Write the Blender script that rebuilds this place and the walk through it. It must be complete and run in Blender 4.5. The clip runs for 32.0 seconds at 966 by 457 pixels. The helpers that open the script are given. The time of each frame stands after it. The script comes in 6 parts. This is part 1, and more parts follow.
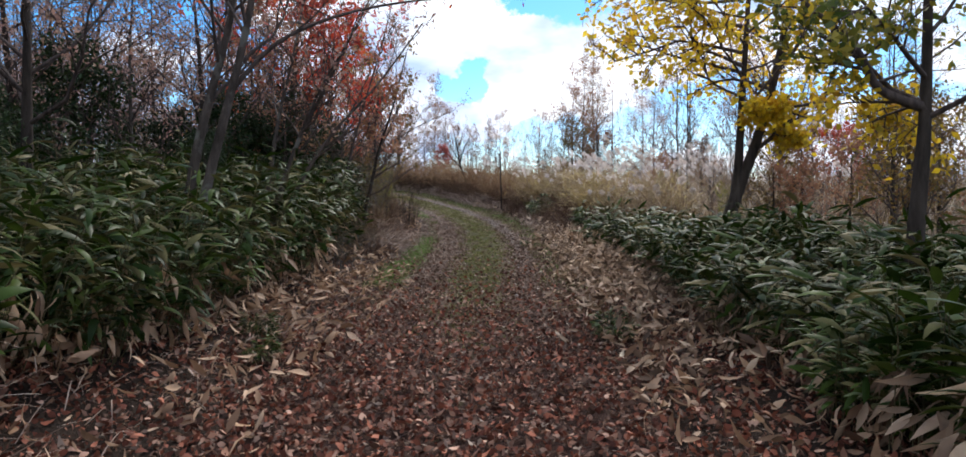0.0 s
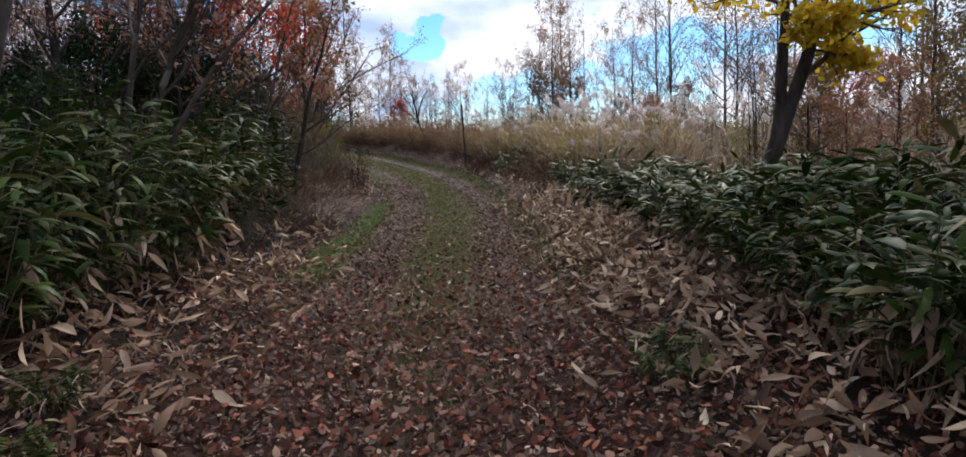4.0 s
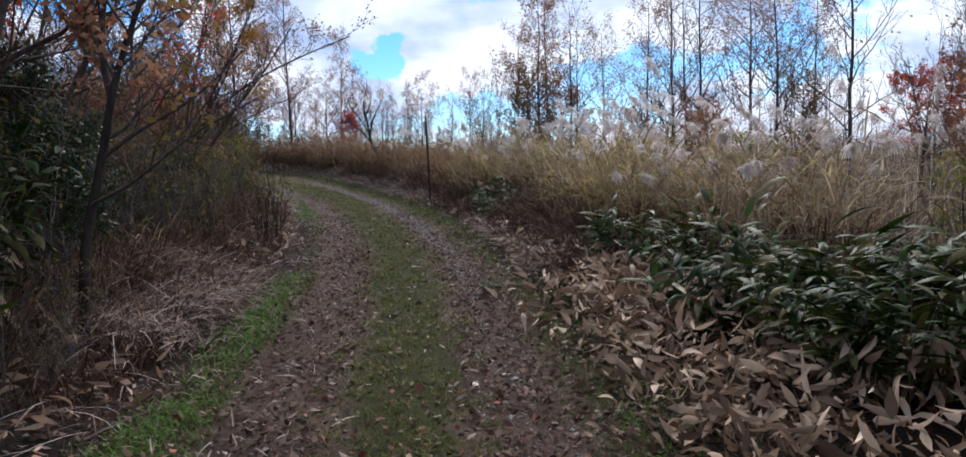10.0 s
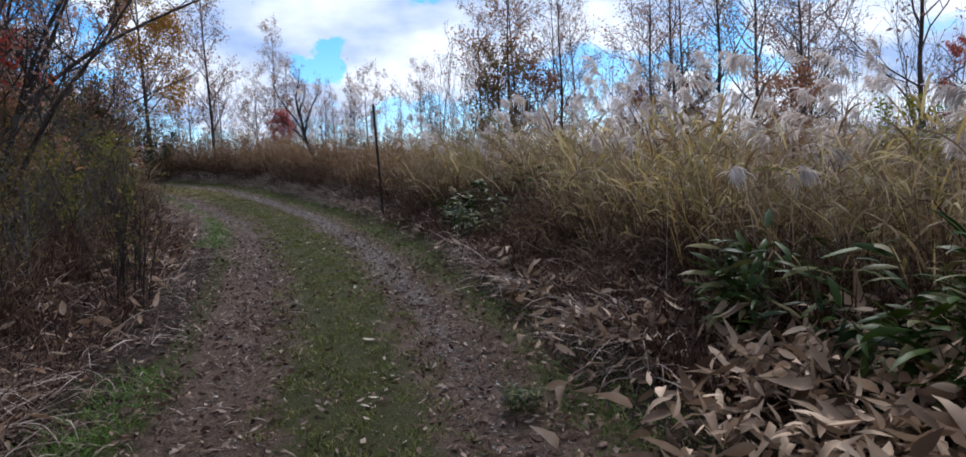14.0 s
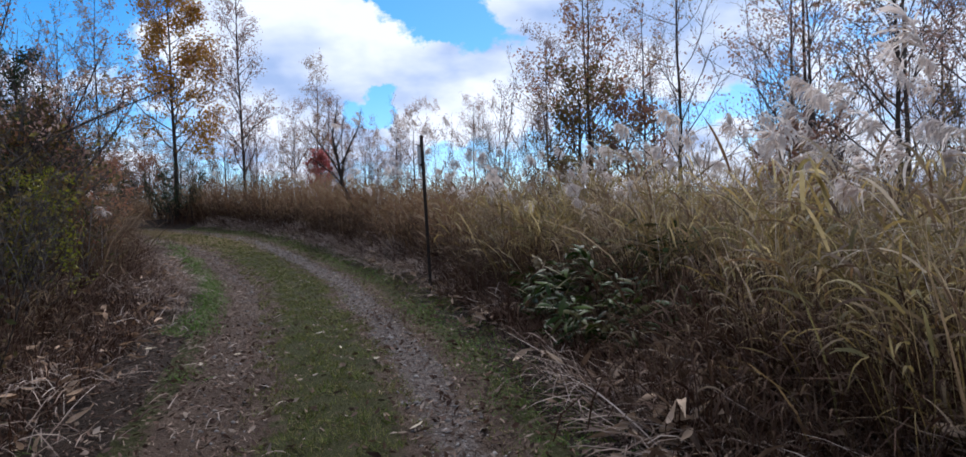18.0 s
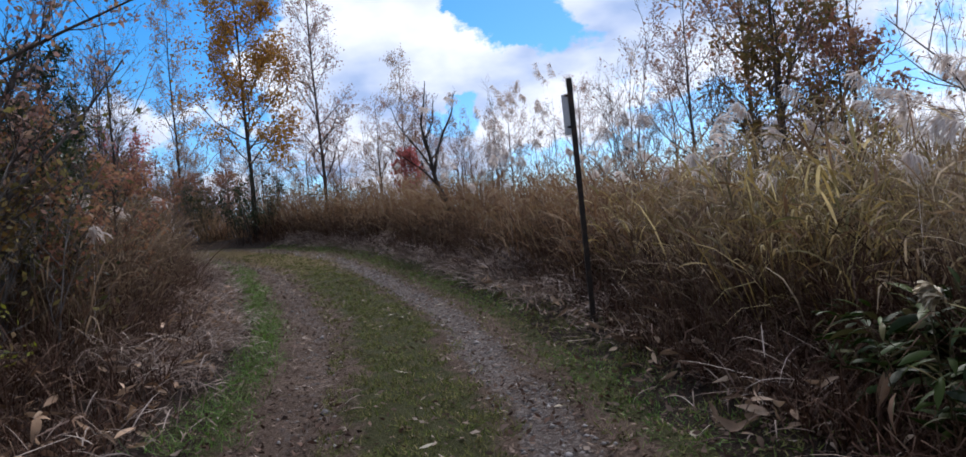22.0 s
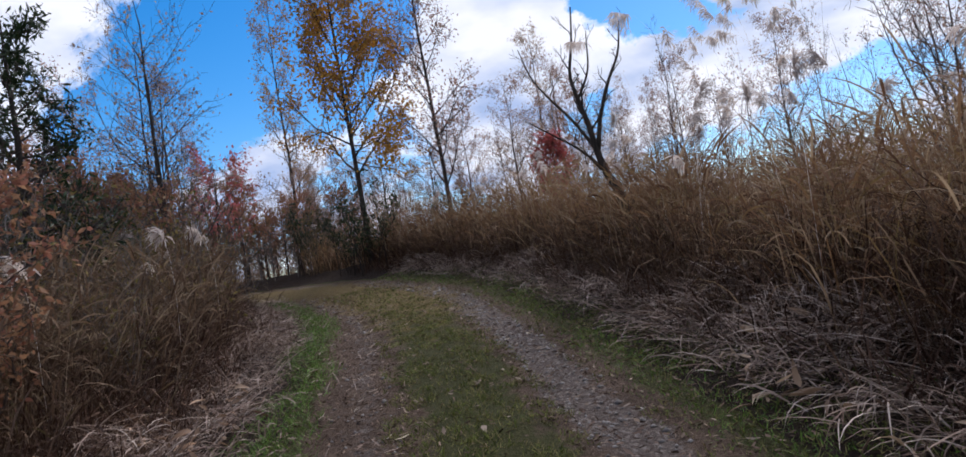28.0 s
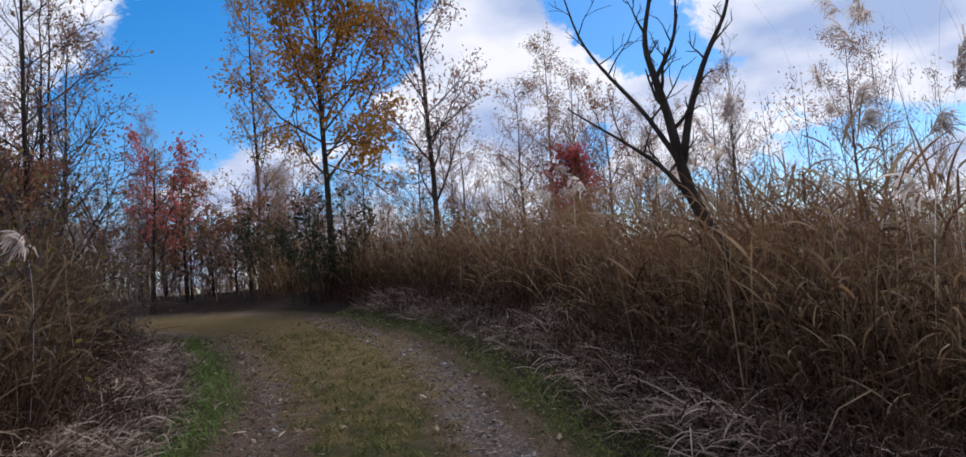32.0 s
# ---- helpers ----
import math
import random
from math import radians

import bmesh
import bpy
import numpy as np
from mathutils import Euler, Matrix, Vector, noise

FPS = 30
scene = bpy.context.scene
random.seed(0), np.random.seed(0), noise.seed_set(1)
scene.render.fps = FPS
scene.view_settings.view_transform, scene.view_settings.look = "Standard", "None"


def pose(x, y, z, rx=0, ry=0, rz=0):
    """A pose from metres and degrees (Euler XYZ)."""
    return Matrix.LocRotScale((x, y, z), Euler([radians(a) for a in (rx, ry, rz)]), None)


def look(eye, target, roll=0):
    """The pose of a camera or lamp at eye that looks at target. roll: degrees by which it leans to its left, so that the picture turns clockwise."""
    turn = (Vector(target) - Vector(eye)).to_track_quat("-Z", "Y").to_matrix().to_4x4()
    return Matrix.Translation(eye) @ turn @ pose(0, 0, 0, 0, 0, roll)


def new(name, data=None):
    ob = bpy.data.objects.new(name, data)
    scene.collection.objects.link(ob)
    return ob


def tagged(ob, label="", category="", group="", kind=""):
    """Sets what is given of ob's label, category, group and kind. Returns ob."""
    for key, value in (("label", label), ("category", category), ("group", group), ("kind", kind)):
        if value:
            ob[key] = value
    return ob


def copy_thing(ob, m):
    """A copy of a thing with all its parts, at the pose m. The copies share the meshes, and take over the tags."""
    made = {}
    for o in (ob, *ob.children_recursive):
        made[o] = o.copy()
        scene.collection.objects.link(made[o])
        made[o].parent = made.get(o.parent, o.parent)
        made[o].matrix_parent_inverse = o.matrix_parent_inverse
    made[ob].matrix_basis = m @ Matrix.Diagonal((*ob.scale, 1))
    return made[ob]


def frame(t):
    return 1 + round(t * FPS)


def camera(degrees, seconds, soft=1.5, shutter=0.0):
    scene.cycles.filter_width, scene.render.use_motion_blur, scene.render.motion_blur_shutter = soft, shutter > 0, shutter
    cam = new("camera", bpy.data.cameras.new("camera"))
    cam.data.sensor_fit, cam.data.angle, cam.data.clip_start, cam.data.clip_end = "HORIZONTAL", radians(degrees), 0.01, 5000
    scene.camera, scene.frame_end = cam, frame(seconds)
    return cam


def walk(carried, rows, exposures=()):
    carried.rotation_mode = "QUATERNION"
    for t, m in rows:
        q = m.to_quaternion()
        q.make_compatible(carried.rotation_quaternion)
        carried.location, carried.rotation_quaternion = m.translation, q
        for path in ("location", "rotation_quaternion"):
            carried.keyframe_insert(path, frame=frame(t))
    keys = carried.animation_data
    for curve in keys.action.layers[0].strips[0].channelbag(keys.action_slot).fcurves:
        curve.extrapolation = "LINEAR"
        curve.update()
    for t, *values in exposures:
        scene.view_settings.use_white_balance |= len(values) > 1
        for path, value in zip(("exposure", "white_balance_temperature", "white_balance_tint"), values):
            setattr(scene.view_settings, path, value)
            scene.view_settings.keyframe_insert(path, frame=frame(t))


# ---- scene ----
cam = camera(70.8, 32.0, soft=1.6)
METRES, EYE, TILT, LEAN, TURN = 28.0, 1.5, -1.0, 0.0, 0.0
ROWS = [
    (0.0, 0.0, 0.0, 0.0, 0.0, 0.0, -0.0),
    (0.5, -0.003, 0.0069, -0.0001, -4.03, -0.13, -0.06),
    (1.0, -0.0028, 0.0149, -0.0004, -4.12, -0.74, 0.23),
    (1.5, -0.0004, 0.0262, 0.0011, -2.52, -1.57, 1.02),
    (2.0, -0.0004, 0.0381, 0.0009, -2.34, -2.1, 1.88),
    (2.5, -0.0002, 0.0505, 0.0012, -2.59, -2.4, 2.53),
    (4.5, 0.0002, 0.1112, 0.0025, -3.25, -3.66, 2.03),
    (5.0, -0.0018, 0.1271, 0.005, -3.3, -3.36, 2.58),
    (5.5, -0.0018, 0.143, 0.006, -3.36, -3.77, 2.55),
    (6.0, -0.003, 0.1582, 0.0073, -3.79, -4.48, 2.44),
    (6.5, -0.0036, 0.1734, 0.0087, -4.58, -4.78, 2.36),
    (7.0, -0.0022, 0.191, 0.0106, -4.69, -5.98, 2.02),
    (7.5, -0.0018, 0.2084, 0.0125, -4.75, -6.1, 1.71),
    (8.0, 0.0011, 0.2258, 0.0148, -4.69, -4.34, 1.71),
    (8.5, 0.001, 0.241, 0.0164, -4.4, -0.48, 1.63),
    (9.0, 0.0009, 0.2574, 0.0176, -4.61, -1.14, 1.59),
    (9.5, 0.0019, 0.2752, 0.0196, -4.77, -1.92, 1.31),
    (10.0, 0.0013, 0.2918, 0.0206, -6.62, -2.03, 1.53),
    (10.5, 0.003, 0.3084, 0.0212, -6.36, -2.06, 1.67),
    (11.0, 0.0033, 0.3241, 0.0221, -5.69, -1.98, 1.9),
    (11.5, 0.0026, 0.3401, 0.0236, -5.74, -2.2, 2.34),
    (12.0, 0.0019, 0.3576, 0.0249, -5.4, -2.27, 2.24),
    (12.5, -0.0001, 0.3727, 0.0269, -5.55, -2.23, 3.4),
    (13.0, 0.0, 0.3904, 0.0255, -6.16, -2.18, 2.96),
    (13.5, 0.0001, 0.4085, 0.0255, -8.71, -2.2, 2.67),
    (14.0, 0.0024, 0.4249, 0.0271, -11.1, -1.98, 3.24),
    (14.5, 0.0056, 0.4419, 0.0292, -14.43, -1.75, 2.87),
    (16.5, 0.006, 0.4991, 0.0356, -13.01, -2.17, 3.65),
    (17.0, 0.0069, 0.5159, 0.0374, -13.64, -1.23, 3.24),
    (17.5, 0.0072, 0.5327, 0.0391, -12.87, -0.05, 2.71),
    (18.0, 0.0078, 0.5489, 0.0399, -7.28, 1.95, 2.19),
    (18.5, 0.0053, 0.5647, 0.0395, -3.02, 1.5, 2.1),
    (19.0, 0.0031, 0.5804, 0.0404, -1.96, 1.41, 5.45),
    (19.5, 0.0017, 0.597, 0.0418, -0.21, 0.56, 5.7),
    (20.0, -0.0011, 0.6133, 0.0438, -1.6, 1.1, 6.26),
    (20.5, -0.0028, 0.6304, 0.0445, -1.49, 2.0, 5.93),
    (21.0, -0.0049, 0.646, 0.0446, 0.31, 2.88, 5.45),
    (21.5, -0.0057, 0.6636, 0.0446, 0.07, 2.82, 5.5),
    (22.0, -0.0072, 0.6802, 0.0463, 0.29, 2.68, 5.18),
    (22.5, -0.0097, 0.6961, 0.0483, -1.07, 3.28, 5.46),
    (23.0, -0.0107, 0.7132, 0.0503, -0.76, 2.56, 5.51),
    (23.5, -0.0134, 0.7298, 0.0517, -1.73, 2.16, 5.61),
    (24.0, -0.0147, 0.7468, 0.0522, -1.65, 2.07, 3.68),
    (24.5, -0.0174, 0.7623, 0.054, 0.88, 3.28, 4.7),
    (25.0, -0.019, 0.7786, 0.0554, 1.75, 2.97, 6.89),
    (25.5, -0.0208, 0.796, 0.0565, 5.56, 3.3, 5.37),
    (27.5, -0.0281, 0.8539, 0.0613, 9.02, 4.87, 5.66),
    (28.0, -0.0314, 0.869, 0.0633, 12.85, 4.52, 8.99),
    (28.5, -0.0345, 0.8836, 0.0657, 11.97, 4.24, 7.13),
    (29.0, -0.0364, 0.8997, 0.0675, 11.79, 4.65, 6.49),
    (29.5, -0.0414, 0.9149, 0.0692, 12.24, 3.38, 6.99),
    (30.0, -0.0442, 0.93, 0.0701, 12.16, 3.44, 7.34),
    (30.5, -0.0472, 0.9439, 0.0719, 13.04, 5.21, 6.31),
    (31.0, -0.0508, 0.9571, 0.0746, 12.45, 7.63, 3.77),
    (31.5, -0.0545, 0.9728, 0.0773, 11.49, 6.59, 3.36),
    (32.0, -0.0608, 0.9863, 0.0795, 11.34, 6.27, 4.15),
]
walk(cam, [(t, pose(0, 0, EYE, TILT, LEAN, TURN) @ pose(METRES * x, METRES * y, METRES * z, 90 + pitch, roll, yaw)) for t, x, y, z, yaw, pitch, roll in ROWS],
     [(0.0, 0.68, 6460, 12), (2.0, 0.5, 6450, 12), (5.0, 0.42, 6390, 12), (6.0, 0.38, 6330, 12), (7.0, 0.36, 6270, 11), (8.0, 0.54, 6150, 11), (8.6, 0.24, 6080, 11), (9.0, 0.12, 6000, 11), (10.0, 0.34, 6050, 13), (11.0, 0.1, 5920, 11), (13.0, 0.13, 5920, 12), (14.0, 0.22, 5950, 12),
      (17.0, 0.27, 6020, 13), (18.0, 0.14, 6000, 13), (19.0, 0.08, 6080, 14), (20.0, 0.33, 6280, 17), (21.0, 0.06, 6180, 15), (22.0, 0.14, 6120, 14), (23.0, 0.18, 6150, 15), (25.0, 0.14, 6230, 14), (28.0, 0.08, 6280, 16), (30.0, 0.16, 6480, 18), (31.0, -0.08, 6550, 15), (32.0, 0.0, 6400, 16)])

CLOUD_SEED, SKY_STRENGTH, CLOUD_STRENGTH, SUN_STRENGTH = 3.0, 0.14, 0.98, 2.5


# world and sun: broken cloud over a blue autumn sky, sun veiled ahead of the walker
world = bpy.data.worlds.new("sky")
scene.world = world
world.use_nodes = True
SUN_AZ, SUN_EL = 0.35, 0.82
wn, wl = world.node_tree.nodes, world.node_tree.links
wn.clear()


def wnode(kind, **kw):
    n = wn.new(kind)
    for k, v in kw.items():
        n.inputs[k].default_value = v
    return n


sky = wn.new("ShaderNodeTexSky")
sky.sky_type, sky.sun_disc, sky.sun_elevation, sky.sun_rotation = "NISHITA", False, SUN_EL, SUN_AZ
sky.air_density, sky.dust_density, sky.ozone_density = 1.0, 0.3, 2.0
coord = wn.new("ShaderNodeTexCoord")
split = wn.new("ShaderNodeSeparateXYZ")
wl.new(coord.outputs["Generated"], split.inputs[0])
lift = wn.new("ShaderNodeMath")
lift.operation, lift.inputs[1].default_value = "ADD", 0.30
wl.new(split.outputs["Z"], lift.inputs[0])
low = wn.new("ShaderNodeMath")
low.operation, low.inputs[1].default_value = "MAXIMUM", 0.12
wl.new(lift.outputs[0], low.inputs[0])
plane = []
for axis in ("X", "Y"):
    d = wn.new("ShaderNodeMath")
    d.operation = "DIVIDE"
    wl.new(split.outputs[axis], d.inputs[0])
    wl.new(low.outputs[0], d.inputs[1])
    plane.append(d)
flat = wn.new("ShaderNodeCombineXYZ")
wl.new(plane[0].outputs[0], flat.inputs["X"])
wl.new(plane[1].outputs[0], flat.inputs["Y"])
flat.inputs["Z"].default_value = CLOUD_SEED
cloud = wn.new("ShaderNodeTexNoise")
cloud.inputs["Scale"].default_value, cloud.inputs["Detail"].default_value = 1.9, 8.0
cloud.inputs["Roughness"].default_value, cloud.inputs["Distortion"].default_value = 0.62, 0.35
wl.new(flat.outputs[0], cloud.inputs["Vector"])
cover = wn.new("ShaderNodeValToRGB")
cover.color_ramp.elements[0].position, cover.color_ramp.elements[1].position = 0.385, 0.485


def dir_of(az, el):
    az, el = radians(az), radians(el)
    return (math.sin(az) * math.cos(el), math.cos(az) * math.cos(el), math.sin(el))


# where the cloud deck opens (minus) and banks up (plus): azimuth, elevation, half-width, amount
gain = wn.new("ShaderNodeMath")
gain.operation, gain.inputs[1].default_value, gain.inputs[2].default_value = "MULTIPLY_ADD", 1.5, -0.27
wl.new(cloud.outputs["Fac"], gain.inputs[0])
density = gain.outputs[0]
# ragged rims of the openings
fray = wn.new("ShaderNodeTexNoise")
fray.inputs["Scale"].default_value, fray.inputs["Detail"].default_value, fray.inputs["Roughness"].default_value = 16.0, 5.0, 0.6
wl.new(coord.outputs["Generated"], fray.inputs["Vector"])
centre = wn.new("ShaderNodeVectorMath")
centre.operation, centre.inputs[1].default_value = "SUBTRACT", (0.5, 0.5, 0.5)
wl.new(fray.outputs["Color"], centre.inputs[0])
ragged = wn.new("ShaderNodeVectorMath")
ragged.operation, ragged.inputs[1].default_value = "MULTIPLY_ADD", (0.08, 0.0, 0.07)
wl.new(centre.outputs[0], ragged.inputs[0])
wl.new(coord.outputs["Generated"], ragged.inputs[2])
unit_dir = wn.new("ShaderNodeVectorMath")
unit_dir.operation = "NORMALIZE"
wl.new(ragged.outputs[0], unit_dir.inputs[0])
# the last bank, overhead and unseen, is added to whiten the ambient light
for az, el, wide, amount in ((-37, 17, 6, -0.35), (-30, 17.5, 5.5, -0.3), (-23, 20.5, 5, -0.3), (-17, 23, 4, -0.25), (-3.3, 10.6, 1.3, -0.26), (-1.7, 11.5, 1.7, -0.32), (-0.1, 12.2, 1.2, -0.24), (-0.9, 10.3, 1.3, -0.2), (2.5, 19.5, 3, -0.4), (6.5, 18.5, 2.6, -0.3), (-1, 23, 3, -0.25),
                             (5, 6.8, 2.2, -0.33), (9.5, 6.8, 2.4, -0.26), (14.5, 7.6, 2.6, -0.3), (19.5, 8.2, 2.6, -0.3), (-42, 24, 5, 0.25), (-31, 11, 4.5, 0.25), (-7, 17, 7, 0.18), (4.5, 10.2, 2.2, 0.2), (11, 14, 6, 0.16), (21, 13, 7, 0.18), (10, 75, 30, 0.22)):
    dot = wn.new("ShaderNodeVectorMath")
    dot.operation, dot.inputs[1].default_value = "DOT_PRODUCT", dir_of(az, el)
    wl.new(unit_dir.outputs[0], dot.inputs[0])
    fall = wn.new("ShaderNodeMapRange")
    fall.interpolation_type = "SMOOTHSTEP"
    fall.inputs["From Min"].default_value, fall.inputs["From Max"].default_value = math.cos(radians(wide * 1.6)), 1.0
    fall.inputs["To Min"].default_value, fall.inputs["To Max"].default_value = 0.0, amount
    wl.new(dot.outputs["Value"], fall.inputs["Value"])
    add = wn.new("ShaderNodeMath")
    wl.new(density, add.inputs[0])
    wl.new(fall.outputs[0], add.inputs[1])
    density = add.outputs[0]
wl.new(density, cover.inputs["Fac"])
shade = wn.new("ShaderNodeTexNoise")
shade.inputs["Scale"].default_value, shade.inputs["Detail"].default_value = 2.3, 5.0
wl.new(flat.outputs[0], shade.inputs["Vector"])
tone = wn.new("ShaderNodeValToRGB")
tone.color_ramp.elements[0].position, tone.color_ramp.elements[0].color = 0.39, (0.40, 0.53, 0.78, 1)
tone.color_ramp.elements[1].position, tone.color_ramp.elements[1].color = 0.58, (0.95, 0.99, 1.06, 1)
wl.new(shade.outputs["Fac"], tone.inputs["Fac"])
blue = wnode("ShaderNodeBackground", Strength=SKY_STRENGTH)
white = wnode("ShaderNodeBackground", Strength=CLOUD_STRENGTH)
rich = wnode("ShaderNodeHueSaturation", Saturation=1.5, Value=1.0)
wl.new(sky.outputs[0], rich.inputs["Color"])
wl.new(rich.outputs[0], blue.inputs["Color"])
wl.new(tone.outputs[0], white.inputs["Color"])
both = wn.new("ShaderNodeMixShader")
wl.new(cover.outputs[0], both.inputs[0])
wl.new(blue.outputs[0], both.inputs[1])
wl.new(white.outputs[0], both.inputs[2])
wout = wn.new("ShaderNodeOutputWorld")
wl.new(both.outputs[0], wout.inputs["Surface"])

sun = new("sun", bpy.data.lights.new("sun", "SUN"))
sun.data.energy, sun.data.angle, sun.data.color = SUN_STRENGTH, radians(16), (1.0, 0.95, 0.88)
sun.matrix_world = look((0, 0, 0), (-math.sin(SUN_AZ) * math.cos(SUN_EL), -math.cos(SUN_AZ) * math.cos(SUN_EL), -math.sin(SUN_EL)))


# ---- materials ----
def material(name, rough=0.8, spec=0.3):
    m = bpy.data.materials.new(name)
    m.use_nodes = True
    b = m.node_tree.nodes["Principled BSDF"]
    b.inputs["Roughness"].default_value, b.inputs["Specular IOR Level"].default_value = rough, spec
    return m, m.node_tree.nodes, m.node_tree.links, b


def ramp(n, stops):
    r = n.new("ShaderNodeValToRGB")
    e = r.color_ramp.elements
    while len(e) < len(stops):
        e.new(0.5)
    for k, (p, c) in enumerate(stops):
        e[k].position, e[k].color = p, (*c, 1)
    return r


def noise_tex(n, l, scale, detail=4.0, stretch=None, rough=0.55):
    co = n.new("ShaderNodeTexCoord")
    t = n.new("ShaderNodeTexNoise")
    t.inputs["Scale"].default_value, t.inputs["Detail"].default_value, t.inputs["Roughness"].default_value = scale, detail, rough
    if stretch:
        mp = n.new("ShaderNodeMapping")
        mp.inputs["Scale"].default_value = stretch
        l.new(co.outputs["Object"], mp.inputs["Vector"])
        l.new(mp.outputs[0], t.inputs["Vector"])
    else:
        l.new(co.outputs["Object"], t.inputs["Vector"])
    return t


def mix(n, l, fac, a, b, mode="MIX"):
    x = n.new("ShaderNodeMix")
    x.data_type, x.blend_type = "RGBA", mode
    for sock, v in ((x.inputs[0], fac), (x.inputs[6], a), (x.inputs[7], b)):
        if isinstance(v, (int, float)):
            sock.default_value = v
        elif isinstance(v, tuple):
            sock.default_value = (*v, 1)
        else:
            l.new(v, sock)
    return x.outputs[2]


def leaf_material(name, colours, rough=0.5, spec=0.35, through_light=0.3, mottle=0.35):
    """Leaf colours that differ leaf by leaf, with mottling and light passing through."""
    m, n, l, b = material(name, rough, spec)
    geo = n.new("ShaderNodeNewGeometry")
    r = ramp(n, [(k / max(1, len(colours) - 1), c) for k, c in enumerate(colours)])
    l.new(geo.outputs["Random Per Island"], r.inputs["Fac"])
    t = noise_tex(n, l, 9.0, 3.0)
    dim = ramp(n, [(0.3, (1 - mottle,) * 3), (0.7, (1.0,) * 3)])
    l.new(t.outputs["Fac"], dim.inputs["Fac"])
    col = mix(n, l, 1.0, r.outputs[0], dim.outputs[0], "MULTIPLY")
    wide = noise_tex(n, l, 0.8, 3.0)
    info = n.new("ShaderNodeObjectInfo")
    su = n.new("ShaderNodeMath")
    l.new(wide.outputs["Fac"], su.inputs[0])
    l.new(info.outputs["Random"], su.inputs[1])
    vary = ramp(n, [(0.25, (0.74, 0.70, 0.68)), (0.6, (1.0, 1.0, 1.0)), (1.0, (1.14, 1.1, 1.04))])
    half = n.new("ShaderNodeMath")
    half.operation, half.inputs[1].default_value = "MULTIPLY", 0.62
    l.new(su.outputs[0], half.inputs[0])
    l.new(half.outputs[0], vary.inputs["Fac"])
    col = mix(n, l, 1.0, col, vary.outputs[0], "MULTIPLY")
    l.new(col, b.inputs["Base Color"])
    if through_light > 0:
        tr = n.new("ShaderNodeBsdfTranslucent")
        l.new(col, tr.inputs["Color"])
        mx = n.new("ShaderNodeMixShader")
        mx.inputs[0].default_value = through_light
        l.new(b.outputs[0], mx.inputs[1])
        l.new(tr.outputs[0], mx.inputs[2])
        l.new(mx.outputs[0], n["Material Output"].inputs["Surface"])
    return m


def bark_material(name, dark, light, scale=14.0, bump=0.5, lichen=None):
    m, n, l, b = material(name, 0.9, 0.15)
    t = noise_tex(n, l, scale, 6.0, (1.0, 1.0, 0.22), 0.65)
    r = ramp(n, [(0.32, dark), (0.68, light)])
    l.new(t.outputs["Fac"], r.inputs["Fac"])
    col = r.outputs[0]
    if lichen:
        p = noise_tex(n, l, 5.0, 5.0)
        pr = ramp(n, [(0.55, (0, 0, 0)), (0.66, (1, 1, 1))])
        l.new(p.outputs["Fac"], pr.inputs["Fac"])
        col = mix(n, l, pr.outputs[0], col, lichen)
    l.new(col, b.inputs["Base Color"])
    bp = n.new("ShaderNodeBump")
    bp.inputs["Strength"].default_value, bp.inputs["Distance"].default_value = bump, 0.02
    l.new(t.outputs["Fac"], bp.inputs["Height"])
    l.new(bp.outputs[0], b.inputs["Normal"])
    return m


M = {}
M["sasa"] = leaf_material("sasa_leaf", [(0.009, 0.021, 0.003), (0.016, 0.038, 0.005), (0.031, 0.063, 0.007), (0.07, 0.105, 0.016), (0.012, 0.029, 0.004), (0.024, 0.05, 0.006), (0.19, 0.16, 0.07), (0.038, 0.07, 0.009), (0.014, 0.035, 0.005)], 0.48, 0.11, 0.15)
M["sasa_dead"] = leaf_material("dead_bamboo_leaf", [(0.10, 0.055, 0.033), (0.52, 0.33, 0.20), (0.92, 0.66, 0.45), (0.28, 0.165, 0.10), (0.72, 0.50, 0.33), (0.18, 0.10, 0.06), (0.42, 0.26, 0.16)], 0.65, 0.14, 0.15)
M["sasa_grey"] = leaf_material("bleached_bamboo_leaf", [(0.10, 0.062, 0.04), (0.52, 0.36, 0.24), (0.90, 0.68, 0.48), (0.26, 0.17, 0.11), (0.74, 0.54, 0.38), (0.15, 0.095, 0.063), (0.40, 0.275, 0.185), (0.07, 0.043, 0.029), (0.31, 0.205, 0.135)], 0.65, 0.12, 0.15)
M["litter"] = leaf_material("leaf_litter", [(0.03, 0.011, 0.008), (0.22, 0.072, 0.045), (0.46, 0.17, 0.10), (0.085, 0.03, 0.021), (0.31, 0.105, 0.064), (0.045, 0.018, 0.013), (0.68, 0.42, 0.30), (0.14, 0.05, 0.033), (0.38, 0.20, 0.13)], 0.72, 0.14, 0.08)
M["litter_brown"] = leaf_material("brown_litter", [(0.05, 0.03, 0.022), (0.17, 0.10, 0.072), (0.30, 0.20, 0.15), (0.095, 0.056, 0.043), (0.46, 0.35, 0.275), (0.23, 0.135, 0.10), (0.13, 0.09, 0.07)], 0.8, 0.1, 0.08)
M["litter_pale"] = leaf_material("pale_litter", [(0.135, 0.097, 0.071), (0.251, 0.183, 0.136), (0.408, 0.323, 0.255), (0.153, 0.102, 0.081)], 0.8, 0.12, 0.08)
